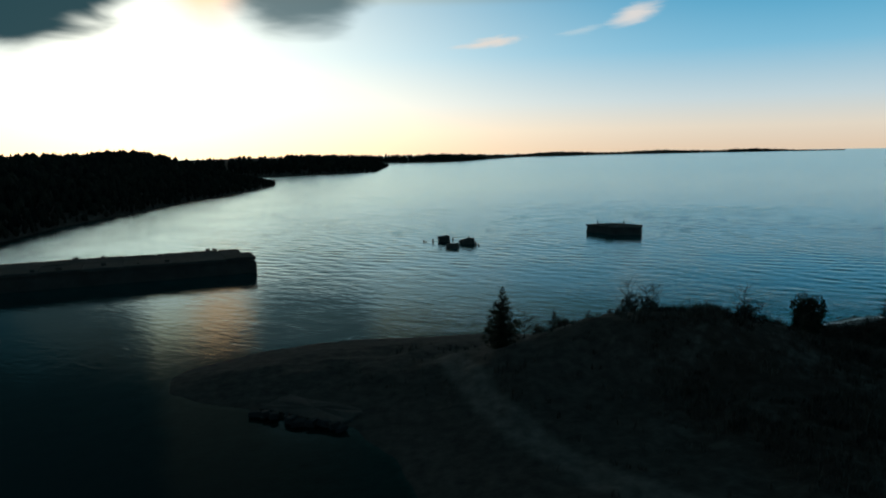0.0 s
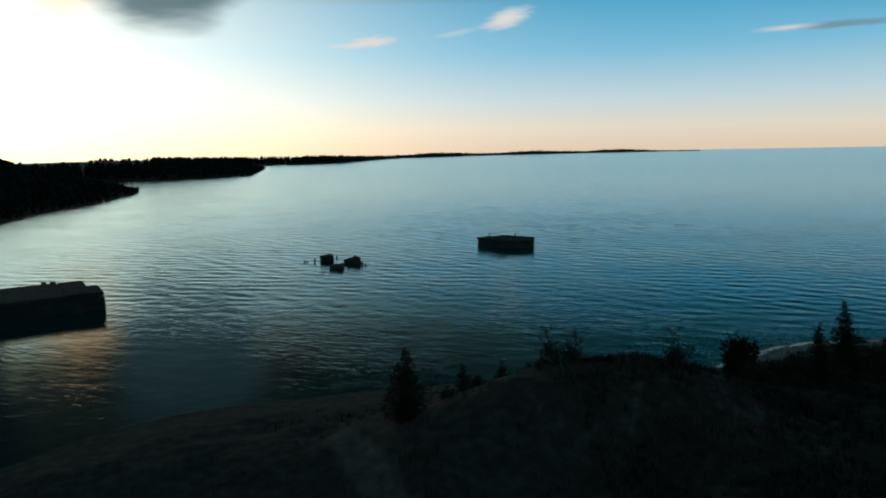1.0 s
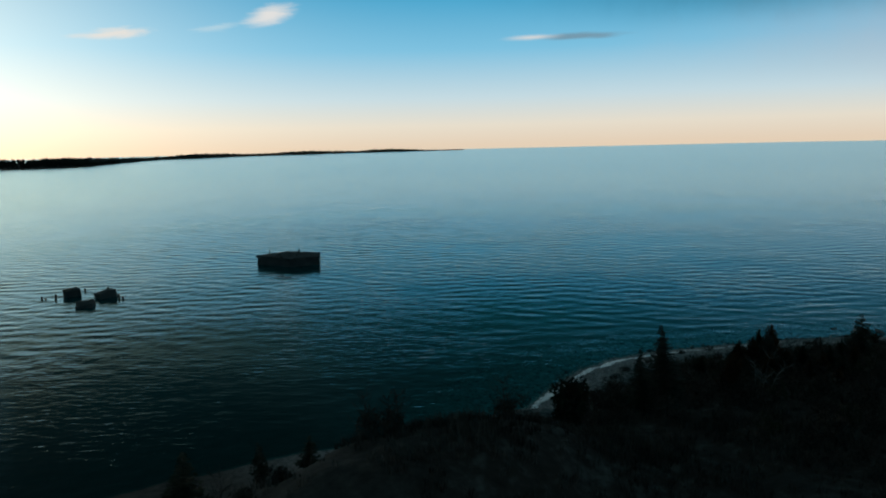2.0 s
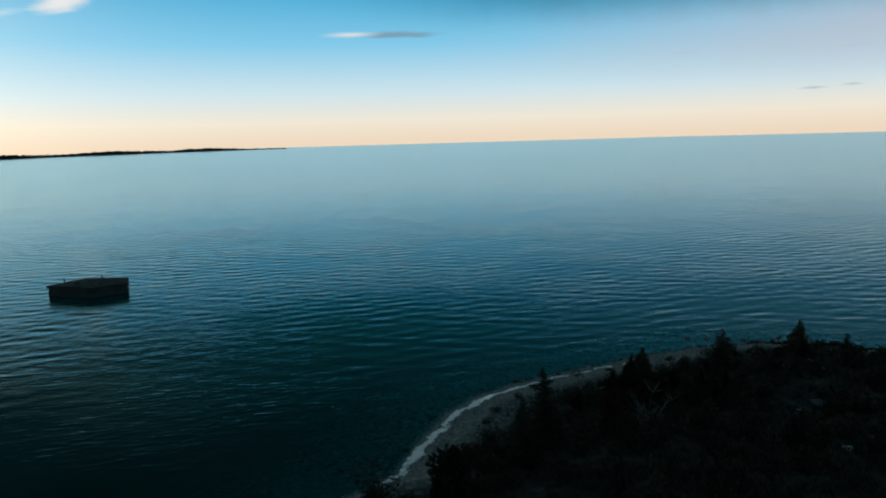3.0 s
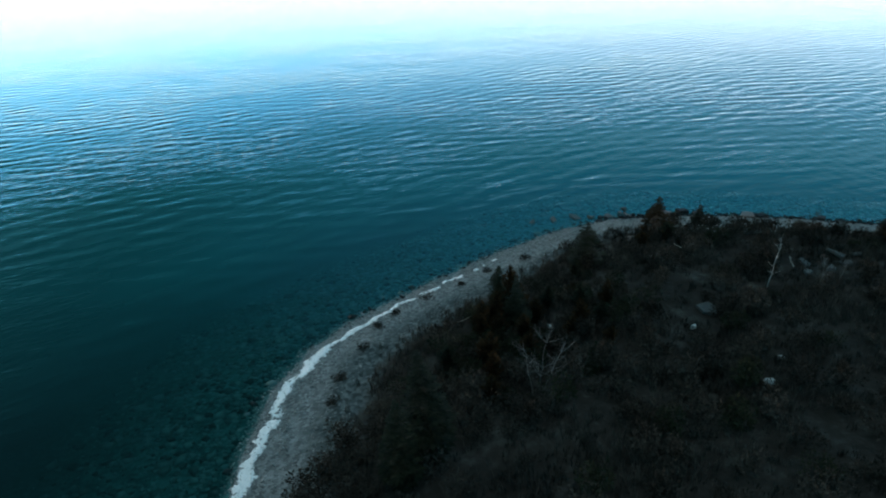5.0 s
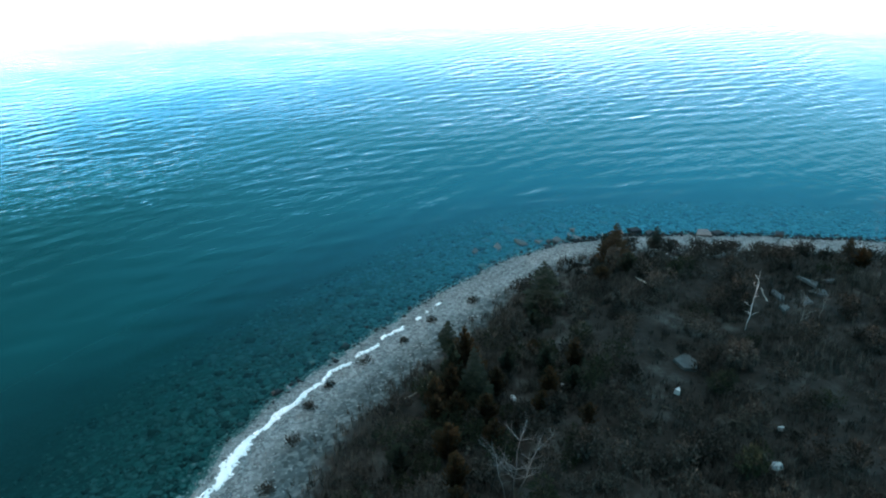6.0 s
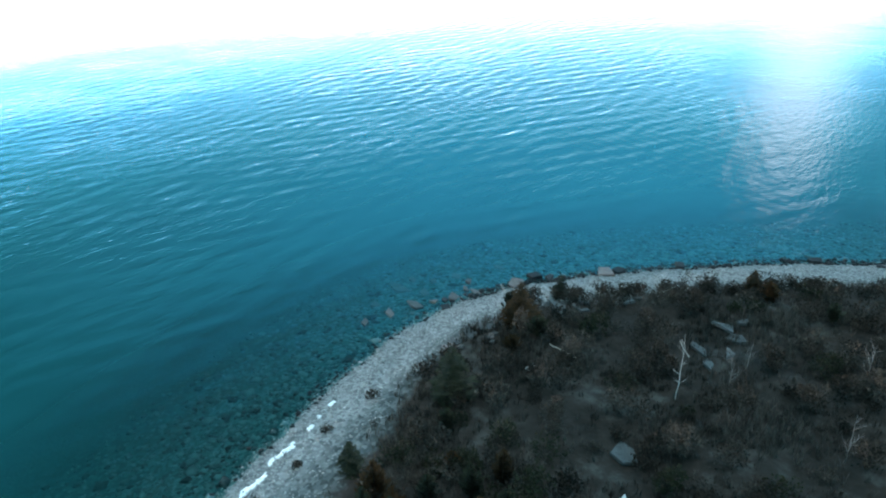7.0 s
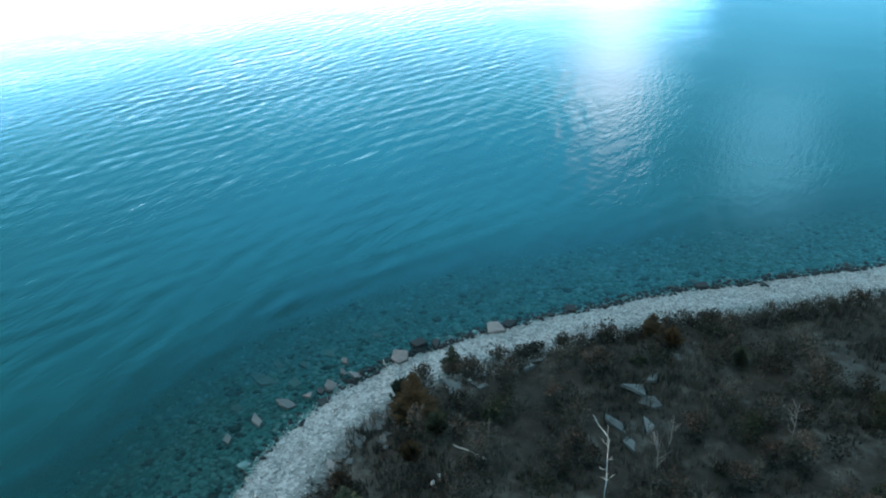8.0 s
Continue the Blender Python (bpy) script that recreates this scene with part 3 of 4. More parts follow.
# ---------------------------------------------------------------- stone shapes
def rough_prism(bm, outline, z0, z1, seed, jitter=0.15, lean=0.0, cuts=2, dome=0.0):
    """A closed block over an outline, its edges broken and its faces uneven."""
    rnd = random.Random(seed)
    pts = []
    for (ax, ay), (bx, by) in zip(outline, outline[1:] + outline[:1]):
        for i in range(cuts + 1):
            k = i / (cuts + 1)
            pts.append((ax + (bx - ax) * k, ay + (by - ay) * k))
    cx, cy = sum(p[0] for p in pts) / len(pts), sum(p[1] for p in pts) / len(pts)
    rings = []
    for h, inset in ((0.0, 1.0), (0.45, 1.0 - lean * 0.5), (0.9, 1.0 - lean), (1.0, 0.955 - lean)):
        ring = []
        for x, y in pts:
            j = jitter * (0.3 if h == 0 else 1)
            ring.append(bm.verts.new((cx + (x - cx) * inset + rnd.uniform(-j, j), cy + (y - cy) * inset + rnd.uniform(-j, j),
                                      z0 + (z1 - z0) * h + (rnd.uniform(-j, j) * 0.6 if h else 0))))
        rings.append(ring)
    n = len(pts)
    for a, b in zip(rings, rings[1:]):
        for i in range(n):
            bm.faces.new((a[i], a[(i + 1) % n], b[(i + 1) % n], b[i]))
    mid = [bm.verts.new((cx + (v.co.x - cx) * 0.5 + rnd.uniform(-jitter, jitter), cy + (v.co.y - cy) * 0.5, v.co.z + dome * 0.7 + rnd.uniform(-jitter, jitter) * 0.5))
           for v in rings[-1]]
    top = bm.verts.new((cx, cy, z1 + dome))
    for i in range(n):
        bm.faces.new((rings[-1][i], rings[-1][(i + 1) % n], mid[(i + 1) % n], mid[i]))
        bm.faces.new((mid[i], mid[(i + 1) % n], top))
    bm.faces.new(list(reversed(rings[0])))
    return bm


def slab_mesh(w, l, h, seed):
    """A flat broken limestone slab: irregular outline with chipped edges."""
    rnd = random.Random(seed)
    k = rnd.choice((3, 4, 4, 4, 5))
    out = []
    for i in range(k):
        a = 6.283 * (i + rnd.uniform(-0.30, 0.30)) / k
        r = rnd.uniform(0.85, 1.30)
        out.append((math.cos(a) * w / 2 * r, math.sin(a) * l / 2 * r))
    return rough_prism(bmesh.new(), out, 0, h, seed, min(w, l) * 0.022, 0.02, 1)


def stone(name, mat, x, y, w, l, h, turn, label, category, group="", tilt=(0, 0), sink=0.35, up=None, seed=1):
    z = at_ground(x, y).z if up is None else up
    m = pose(x, y, z - h * sink, tilt[0], tilt[1], turn)
    return solo(name, slab_mesh(w, l, h, seed), mat, m, label, category, group)


# ---------------------------------------------------------------- pier, crib and blocks in the water
def pier():
    """Old concrete pier: a long battered wall with cap slabs and loose rubble on top."""
    base = new("pier")
    base.matrix_world = pose(-25.5, 137.35, 0, 0, 0, 199.35)
    tagged(base, "long weathered concrete pier with a rubble-strewn top", "pier")
    # local x runs along the pier to the land, local -y across it to the far side
    rnd = random.Random(8)
    width, length, top = 14.4, 97.0, 3.1
    bm = bmesh.new()
    rough_prism(bm, [(0.6, 0.0), (length, 0.0), (length, -width), (2.2, -width), (0.0, -width * 0.62)], -4.5, top - 0.45, 4, 0.16, 0.004, 26)
    bmesh.ops.recalc_face_normals(bm, faces=bm.faces)
    part("wall", bm, M_CONCRETE, base)
    x = 0.8
    while x < length - 5:
        l = rnd.uniform(5.2, 7.4)
        for k, (y0, y1) in enumerate(((0.12, -7.4), (-7.5, -width - 0.1))):
            bm = bmesh.new()
            dz = rnd.uniform(-0.07, 0.07)
            x0 = x + (1.6 if k and x < 1 else 0)
            rough_prism(bm, [(x0, y0), (x + l - 0.06, y0), (x + l - 0.06, y1), (x0, y1)], top - 0.5, top + dz, rnd.randrange(999), 0.07, 0.0, 3)
            bmesh.ops.recalc_face_normals(bm, faces=bm.faces)
            part("cap_slab", bm, M_CONCRETE, base)
        x += l
    for i in range(46):
        bm = slab_mesh(rnd.uniform(0.4, 1.5), rnd.uniform(0.4, 1.2), rnd.uniform(0.2, 0.6), 60 + i)
        ob = part("rubble", bm, M_CONCRETE, base)
        ob.matrix_basis = pose(rnd.uniform(1.5, length - 4), rnd.choice((rnd.uniform(-0.3, -3), rnd.uniform(-12, -15))), top - 0.05, rnd.uniform(-8, 8), rnd.uniform(-8, 8), rnd.uniform(0, 360))
    return base


def crib():
    """Stone-filled crib standing alone in the lake."""
    base = new("stone_crib")
    base.matrix_world = pose(60.8, 186.4, 0)
    tagged(base, "dark flat-topped stone crib standing alone in water", "crib")
    foot = [(46.9, 177.6), (51.9, 168.0), (58.7, 166.9), (61.2, 172.6), (55.4, 180.2)]
    foot = [(x - 53.5, y - 173.0) for x, y in foot]
    bm = rough_prism(bmesh.new(), foot, -5.5, 1.75, 21, 0.16, 0.02, 5)
    bmesh.ops.recalc_face_normals(bm, faces=bm.faces)
    part("wall", bm, M_CRIB, base)
    bm = rough_prism(bmesh.new(), [(x * 1.012, y * 1.012) for x, y in foot], 1.6, 2.1, 22, 0.10, 0.01, 5, 0.25)
    bmesh.ops.recalc_face_normals(bm, faces=bm.faces)
    part("cap", bm, M_CRIB, base, "uneven dark rubble top")
    for i, (x, y, h) in enumerate(((-3.2, 4.6, 0.85), (3.6, 2.8, 0.8), (0.6, -3.4, 0.35))):
        bm = bmesh.new()
        bmesh.ops.create_cone(bm, cap_ends=True, segments=7, radius1=0.16, radius2=0.12, depth=h + 0.4)
        ob = part("post", bm, M_TIMBER, base)
        ob.matrix_basis = pose(x, y, 2.2 + h / 2 - 0.1, 4, -6 + 5 * i, 0)
    rnd = random.Random(4)
    for i in range(9):
        ob = part("rubble", slab_mesh(rnd.uniform(0.5, 1.3), rnd.uniform(0.4, 1.0), rnd.uniform(0.25, 0.5), 30 + i), M_CRIB, base)
        ob.matrix_basis = pose(rnd.uniform(-4, 4), rnd.uniform(-3, 4), 2.1, 0, 0, rnd.uniform(0, 360))
    return base


def ruin_block(x, y, w, l, h, turn, tilt, seed):
    bm = rough_prism(bmesh.new(), [(-w / 2, -l / 2), (w / 2, -l / 2), (w / 2, l / 2), (-w / 2, l / 2)], -5.5, h, seed, 0.13, 0.06, 3, 0.1)
    bmesh.ops.recalc_face_normals(bm, faces=bm.faces)
    return solo("broken_block", bm, M_CRIB, pose(x, y, 0, tilt[0], tilt[1], turn), "dark broken concrete block jutting from the lake", "block", "ruined blocks in the lake")


pier()
crib()
ruin_block(13.5, 177.5, 2.9, 3.0, 1.3, 8, (3, -6), 31)
ruin_block(18.8, 172.1, 3.3, 3.4, 1.2, 14, (-4, -10), 32)
ruin_block(14.5, 165.0, 3.1, 3.2, 0.8, -12, (9, -5), 33)
for i, (x, y, h) in enumerate(((8.3, 177.8, 0.45), (10.6, 176.8, 0.8), (16.1, 181.4, 0.5), (20.7, 169.4, 0.8), (21.2, 168.3, 0.45), (8.9, 176.9, 0.25), (19.3, 173.3, 1.7))):
    bm = bmesh.new()
    bmesh.ops.create_cone(bm, cap_ends=True, segments=8, radius1=0.24, radius2=0.19, depth=h + 5)
    bmesh.ops.translate(bm, vec=(0, 0, (h - 5) / 2), verts=bm.verts)
    for v in bm.verts:
        v.co.x += 0.05 * math.sin(v.co.z * 3 + i)
    solo("piling", bm, M_TIMBER, pose(x, y, 0, 3 * (i % 3 - 1), 4 * (i % 2), 40 * i), "short rotten wooden piling standing in the lake", "piling", "old pilings")


# ---------------------------------------------------------------- undercut bank slab on the sandy spit
def bank_slab():
    base = new("fallen_concrete")
    base.matrix_world = pose(-7.3, 60.4, 0.0, 0, 0, -32)
    tagged(base, "weathered broken concrete slab lying along the sandy bank", "concrete")
    bm = rough_prism(bmesh.new(), [(-4.6, -1.9), (4.4, -2.2), (4.8, 1.6), (-4.4, 2.1)], -0.6, 0.45, 41, 0.16, 0.03, 4, 0.10)
    bmesh.ops.recalc_face_normals(bm, faces=bm.faces)
    part("slab", bm, M_CONCRETE, base)
    rnd = random.Random(6)
    for i in range(10):
        ob = part("rubble", slab_mesh(rnd.uniform(0.6, 1.5), rnd.uniform(0.5, 1.1), rnd.uniform(0.3, 0.6), 80 + i), M_WET, base)
        ob.matrix_basis = pose(-4 + i * 1.0, -2.6 + rnd.uniform(-0.5, 0.4), 0.05, 5, -5, rnd.uniform(0, 360))
    return base


bank_slab()

# ---------------------------------------------------------------- slabs and stones of the point
WATER_SLABS = ((104.4, 76.5, 1.6, 1.2, 20), (106.1, 74.2, 2.0, 1.3, 50), (107.9, 70.4, 2.0, 1.5, 15), (102.7, 78.7, 1.2, 0.9, 0),
               (106.9, 72.2, 1.3, 1.0, 80), (109.6, 69.3, 1.2, 0.8, 30), (108.9, 68.3, 1.5, 1.1, 60))
for i, (x, y, w, l, a) in enumerate(WATER_SLABS):
    stone("flat_stone", M_PINK if i % 2 == 0 else M_SLAB, x, y, w * 0.95, l * 0.72, 0.34, a, "ruddy flat limestone slab half out of the shallow water", "stone",
          "slabs in the shallows", (7, -8 + 3 * (i % 3)), 0.0, -0.22, 100 + i)
for i, (x, y, w, l, a) in enumerate(((111.4, 77.2, 1.8, 1.2, 30), (110.4, 76.2, 2.0, 1.4, 75), (113.3, 75.5, 1.5, 0.9, 10), (113.6, 70.7, 1.5, 1.0, 40), (109.3, 73.6, 1.4, 1.1, 0),
                                     (112.0, 73.0, 1.2, 0.8, 60), (107.2, 78.6, 1.3, 0.9, 20), (115.6, 66.0, 1.4, 0.9, 50))):
    stone("flat_stone", M_SLAB, x, y, w, l, 0.30, a, "pale limestone slab drowned in the clear shallows", "stone", "drowned slabs", (5, -4), 0.1, None, 740 + i)
for i, (x, y, w, l, a) in enumerate(((111.3, 69.1, 1.2, 0.7, 25), (105.9, 71.0, 1.2, 0.9, 70), (107.3, 71.2, 1.3, 0.8, 5))):
    stone("flat_stone", (M_SLAB, M_WET, M_WET)[i], x, y, w, l, 0.36, a, "broken limestone slab at the edge of the water", "stone", "slabs in the shallows", (-6, 9 - 4 * i), 0.0, -0.24, 760 + i)
for i, (x, y, w, l, a) in enumerate(((110.6, 64.0, 2.2, 1.6, 20), (112.4, 62.0, 1.7, 1.2, 70), (112.1, 60.4, 1.6, 1.0, 10), (113.5, 54.5, 2.2, 1.7, 35), (114.0, 52.9, 1.5, 1.2, 80), (115.4, 46.1, 1.5, 1.1, 30), (116.9, 31.7, 1.6, 1.2, 60), (115.8, 25.4, 1.3, 1.0, 10))):
    stone("shore_boulder", M_PINK if i in (0, 3) else M_WET, x, y, w * 1.1, l, 0.60, a, "wet dark boulder at the edge of the lake", "stone", "boulders at the water's edge", (-5, 4), 0.0, -0.28, 130 + i)
for i, (x, y, w, l, a, t) in enumerate(((104.3, 60.0, 2.3, 1.6, 35, (6, -8)), (83.9, 56.3, 2.2, 1.3, 10, (8, 0)), (100.5, 45.2, 2.0, 1.4, 60, (14, -10)), (99.1, 44.8, 1.8, 1.2, 20, (-8, 12)),
                                        (102.0, 43.3, 1.6, 1.3, 75, (10, 14)), (95.8, 46.2, 2.2, 0.8, 5, (0, 8)), (96.9, 48.4, 2.0, 0.7, 15, (5, 0)), (94.5, 48.1, 1.7, 0.7, -10, (0, 5)),
                                        (103.9, 39.8, 2.0, 1.2, 25, (8, 0)), (100.9, 67.0, 1.6, 1.3, 40, (5, 5)), (99.4, 68.0, 1.7, 1.2, 10, (6, -6)), (102.0, 65.3, 1.5, 1.1, 70, (0, 8)),
                                        (106.9, 55.0, 1.3, 0.9, 30, (10, 0)), (106.2, 53.4, 1.4, 1.0, 60, (0, 8)), (105.9, 57.3, 1.2, 1.0, 0, (5, 5)), (98.1, 69.5, 1.2, 1.0, 25, (4, 8)), (75.7, 76.1, 1.4, 0.7, 20, (4, 8)))):
    stone("flat_stone", M_SLAB, x, y, w * 1.25, l * 1.2, 0.26, a, "pale grey broken limestone slab lying in the scrub", "stone", "slabs in the scrub", t, -0.1, None, 160 + i)
rnd_slab = random.Random(91)
for i in range(34):
    along = rnd_slab.random()
    x, y = 96.5 + 11.5 * along + rnd_slab.uniform(-1.3, 1.3), 70.3 - 19.0 * along ** 1.3 + rnd_slab.uniform(-1.3, 1.3)
    if inland_of(x, y)[0] > 3.6:
        w = rnd_slab.uniform(0.5, 1.25)
        stone("flat_stone", M_SLAB if i % 4 else M_PINK, x, y, w, w * rnd_slab.uniform(0.6, 0.9), 0.25, rnd_slab.uniform(0, 180),
              "grey broken limestone slab at the beach edge", "stone", "slabs at the beach edge", (rnd_slab.uniform(-12, 12), rnd_slab.uniform(-12, 12)), 0.1, None, 700 + i)
for i, (x, y, w) in enumerate(((79.2, 56.9, 0.8), (75.7, 68.3, 0.55), (76.6, 50.2, 0.6), (72.5, 50.9, 0.8), (93.6, 62.9, 0.45), (94.3, 62.4, 0.4), (72.7, 69.6, 0.4), (78.4, 65.1, 0.35), (110.9, 36.9, 0.4))):
    stone("white_stone", M_PALE, x, y, w, w * 0.65, w * 0.5, 40 * i, "small bright white stone among dark scrub", "stone", "white stones in the scrub", (8, 4), -0.5, None, 190 + i)


# ---------------------------------------------------------------- trees
def tube(bm, pts, radii, sides=6):
    rings = []
    for k, (p, r) in enumerate(zip(pts, radii)):
        a = Vector(pts[max(k - 1, 0)])
        b = Vector(pts[min(k + 1, len(pts) - 1)])
        q = (b - a).to_track_quat("Z", "Y")
        rings.append([bm.verts.new(Vector(p) + q @ Vector((r * math.cos(6.283 * i / sides), r * math.sin(6.283 * i / sides), 0))) for i in range(sides)])
    for a, b in zip(rings, rings[1:]):
        for i in range(sides):
            bm.faces.new((a[i], a[(i + 1) % sides], b[(i + 1) % sides], b[i]))
    bm.faces.new(rings[-1])


def blade(bm, p, way, side, length, width):
    """One flat spray: a kite of two triangles."""
    tip = p + way * length
    a, b = p + way * length * 0.4 + side * width, p + way * length * 0.4 - side * width
    vs = [bm.verts.new(q) for q in (p, a, tip, b)]
    bm.faces.new(vs)


def conifer(name, x, y, h, r, seed, mat, label, upright=0.0, group="conifers on the point", ragged=0.25):
    """A spruce or cedar: tapered trunk and tiers of drooping or rising boughs of sprays."""
    rnd = random.Random(seed)
    base = new(name)
    base.matrix_world = Matrix.Translation(at_ground(x, y, -0.05))
    tagged(base, label, "tree", group)
    bm = bmesh.new()
    lean = Vector((rnd.uniform(-0.04, 0.04), rnd.uniform(-0.04, 0.04), 0)) * h
    tube(bm, [lean * (k / 4) ** 2 + Vector((0, 0, h * k / 4)) for k in range(5)], [0.035 * h * 0.5 * (1 - 0.23 * k) + 0.012 for k in range(5)], 7)
    part("trunk", bm, M_BARK, base)
    bm = bmesh.new()
    tiers = int(h / 0.13)
    for t in range(tiers):
        k = (t + rnd.random()) / tiers
        z = h * (0.06 + 0.94 * k)
        reach = r * (1 - k) ** 0.85 * (1 - 0.35 * max(0, 0.18 - k) / 0.18) + 0.06
        for i in range(max(5, int(12 - 5 * k))):
            if rnd.random() < 0.12:
                continue
            a = rnd.uniform(0, 6.283)
            out = Vector((math.cos(a), math.sin(a), 0))
            length = reach * rnd.uniform(1 - ragged * 1.6, 1 + ragged)
            slope = upright + rnd.uniform(-0.35, 0.05)
            p = lean * k * k + Vector((0, 0, z))
            pts = [p + out * length * s + Vector((0, 0, length * (slope * s + 0.18 * s * s))) for s in (0.0, 0.35, 0.7, 1.0)]
            side = Vector((-out.y, out.x, 0))
            for j in range(3):
                w = length * 0.13 * (1 - 0.22 * j) + 0.03
                way = (pts[j + 1] - pts[j]).normalized()
                blade(bm, pts[j], way, side, (pts[j + 1] - pts[j]).length * 1.25, w)
                for sgn in (-1, 1):
                    d = (way + side * sgn * rnd.uniform(0.7, 1.2) + Vector((0, 0, rnd.uniform(-0.4, 0.1) + upright * 0.6))).normalized()
                    blade(bm, pts[j] + way * 0.03, d, way.cross(d).cross(d).normalized() * 0.8, length * rnd.uniform(0.28, 0.45) + 0.05, 0.05 + length * 0.05)
    part("crown", bm, mat, base)
    return base


def bare_tree(name, x, y, h, seed, mat, label, spread=0.5, forks=7, lean=(0.1, 0.05), thick=0.055, category="tree", group="bare trees"):
    rnd = random.Random(seed)
    base = new(name)
    base.matrix_world = Matrix.Translation(at_ground(x, y, -0.1))
    tagged(base, label, category, group)
    spine = [Vector((lean[0] * h * (k / 7) ** 1.4 + 0.05 * math.sin(k * 1.7 + seed), lean[1] * h * (k / 7) + 0.05 * math.cos(k * 2.1 + seed), h * k / 7)) for k in range(8)]
    bm = bmesh.new()
    tube(bm, spine, [thick * (1 - 0.115 * k) for k in range(8)], 7)
    part("trunk", bm, mat, base)
    for i in range(forks):
        bm = bmesh.new()
        k = rnd.randint(2, 6)
        a = rnd.uniform(0, 6.283)
        length = h * spread * rnd.uniform(0.35, 0.75) * (1 - k * 0.07)
        out = Vector((math.cos(a), math.sin(a), rnd.uniform(0.3, 1.1))).normalized()
        pts = [spine[k] + out * length * s + Vector((rnd.uniform(-1, 1) * 0.04, rnd.uniform(-1, 1) * 0.04, 0.10 * length * s * s)) for s in (0, 0.3, 0.6, 0.85, 1.0)]
        tube(bm, pts, [thick * 0.42, thick * 0.32, thick * 0.24, thick * 0.16, thick * 0.08], 5)
        for j in range(6):
            q = pts[1 + j % 3]
            d = (out + Vector((rnd.uniform(-1, 1), rnd.uniform(-1, 1), rnd.uniform(-0.1, 0.9)))).normalized()
            tube(bm, [q, q + d * length * 0.22, q + d * length * 0.42 + Vector((0, 0, 0.05))], [thick * 0.2, thick * 0.13, thick * 0.06], 4)
        part("branch", bm, mat, base)
    return base


def bush(name, x, y, w, h, seed, mat, label, group="bushes", leaves=420, category="bush"):
    """Low bush: short stems and an uneven crown of small sprays with gaps."""
    rnd = random.Random(seed)
    base = new(name)
    base.matrix_world = Matrix.Translation(at_ground(x, y, -0.05))
    tagged(base, label, category, group)
    bm = bmesh.new()
    for i in range(7):
        a = rnd.uniform(0, 6.283)
        tip = Vector((math.cos(a) * w * 0.3, math.sin(a) * w * 0.3, h * rnd.uniform(0.5, 0.85)))
        tube(bm, [Vector((0, 0, 0)), tip * 0.5 + Vector((0, 0, 0.1)), tip], [0.03 * h + 0.01, 0.02 * h, 0.008], 5)
    part("stem", bm, M_BARK, base)
    bm = bmesh.new()
    lumps = [(Vector((rnd.uniform(-0.3, 0.3) * w, rnd.uniform(-0.3, 0.3) * w, h * rnd.uniform(0.3, 0.75))), rnd.uniform(0.22, 0.38)) for _ in range(9)]
    for i in range(leaves):
        c, s = rnd.choice(lumps)
        v = Vector((rnd.gauss(0, 1), rnd.gauss(0, 1), rnd.gauss(0, 1))).normalized()
        p = c + Vector((v.x * w * s, v.y * w * s, v.z * h * s)) * rnd.uniform(0.6, 1.05)
        if p.z < 0.03:
            p.z = rnd.uniform(0.03, 0.2)
        d = (v + Vector((0, 0, 0.5)) + Vector((rnd.uniform(-1, 1), rnd.uniform(-1, 1), rnd.uniform(-1, 1))) * 0.6).normalized()
        blade(bm, p, d, d.orthogonal().normalized(), rnd.uniform(0.12, 0.30) * (0.6 + 0.25 * h), rnd.uniform(0.04, 0.09) * (0.6 + 0.25 * h))
    part("crown", bm, mat, base)
    return base


SPRUCE = "dark green spruce with a pointed ragged crown"
CEDAR = "rust-brown winter cedar with upright feathery sprays"
for i, (x, y, top, r) in enumerate(((11.0, 69.0, 9.2, 2.2), (18.6, 78.4, 4.4, 0.9), (22.2, 77.0, 4.6, 1.1), (57.2, 70.9, 9.5, 2.2), (54.4, 71.4, 7.5, 1.6),
                                    (74.1, 70.7, 6.8, 1.5), (90.1, 68.8, 6.1, 2.1), (101.1, 63.5, 5.7, 2.0), (108.6, 40.6, 3.4, 1.2), (15.2, 71.0, 4.8, 1.0),
                                    (107.4, 59.6, 3.2, 1.0), (81.6, 75.2, 3.8, 1.1))):
    conifer("spruce", x, y, top - at_ground(x, y).z, r, 300 + i, M_SPRUCE if i not in (7, 8) else M_CEDAR, SPRUCE if i not in (7, 8) else CEDAR)
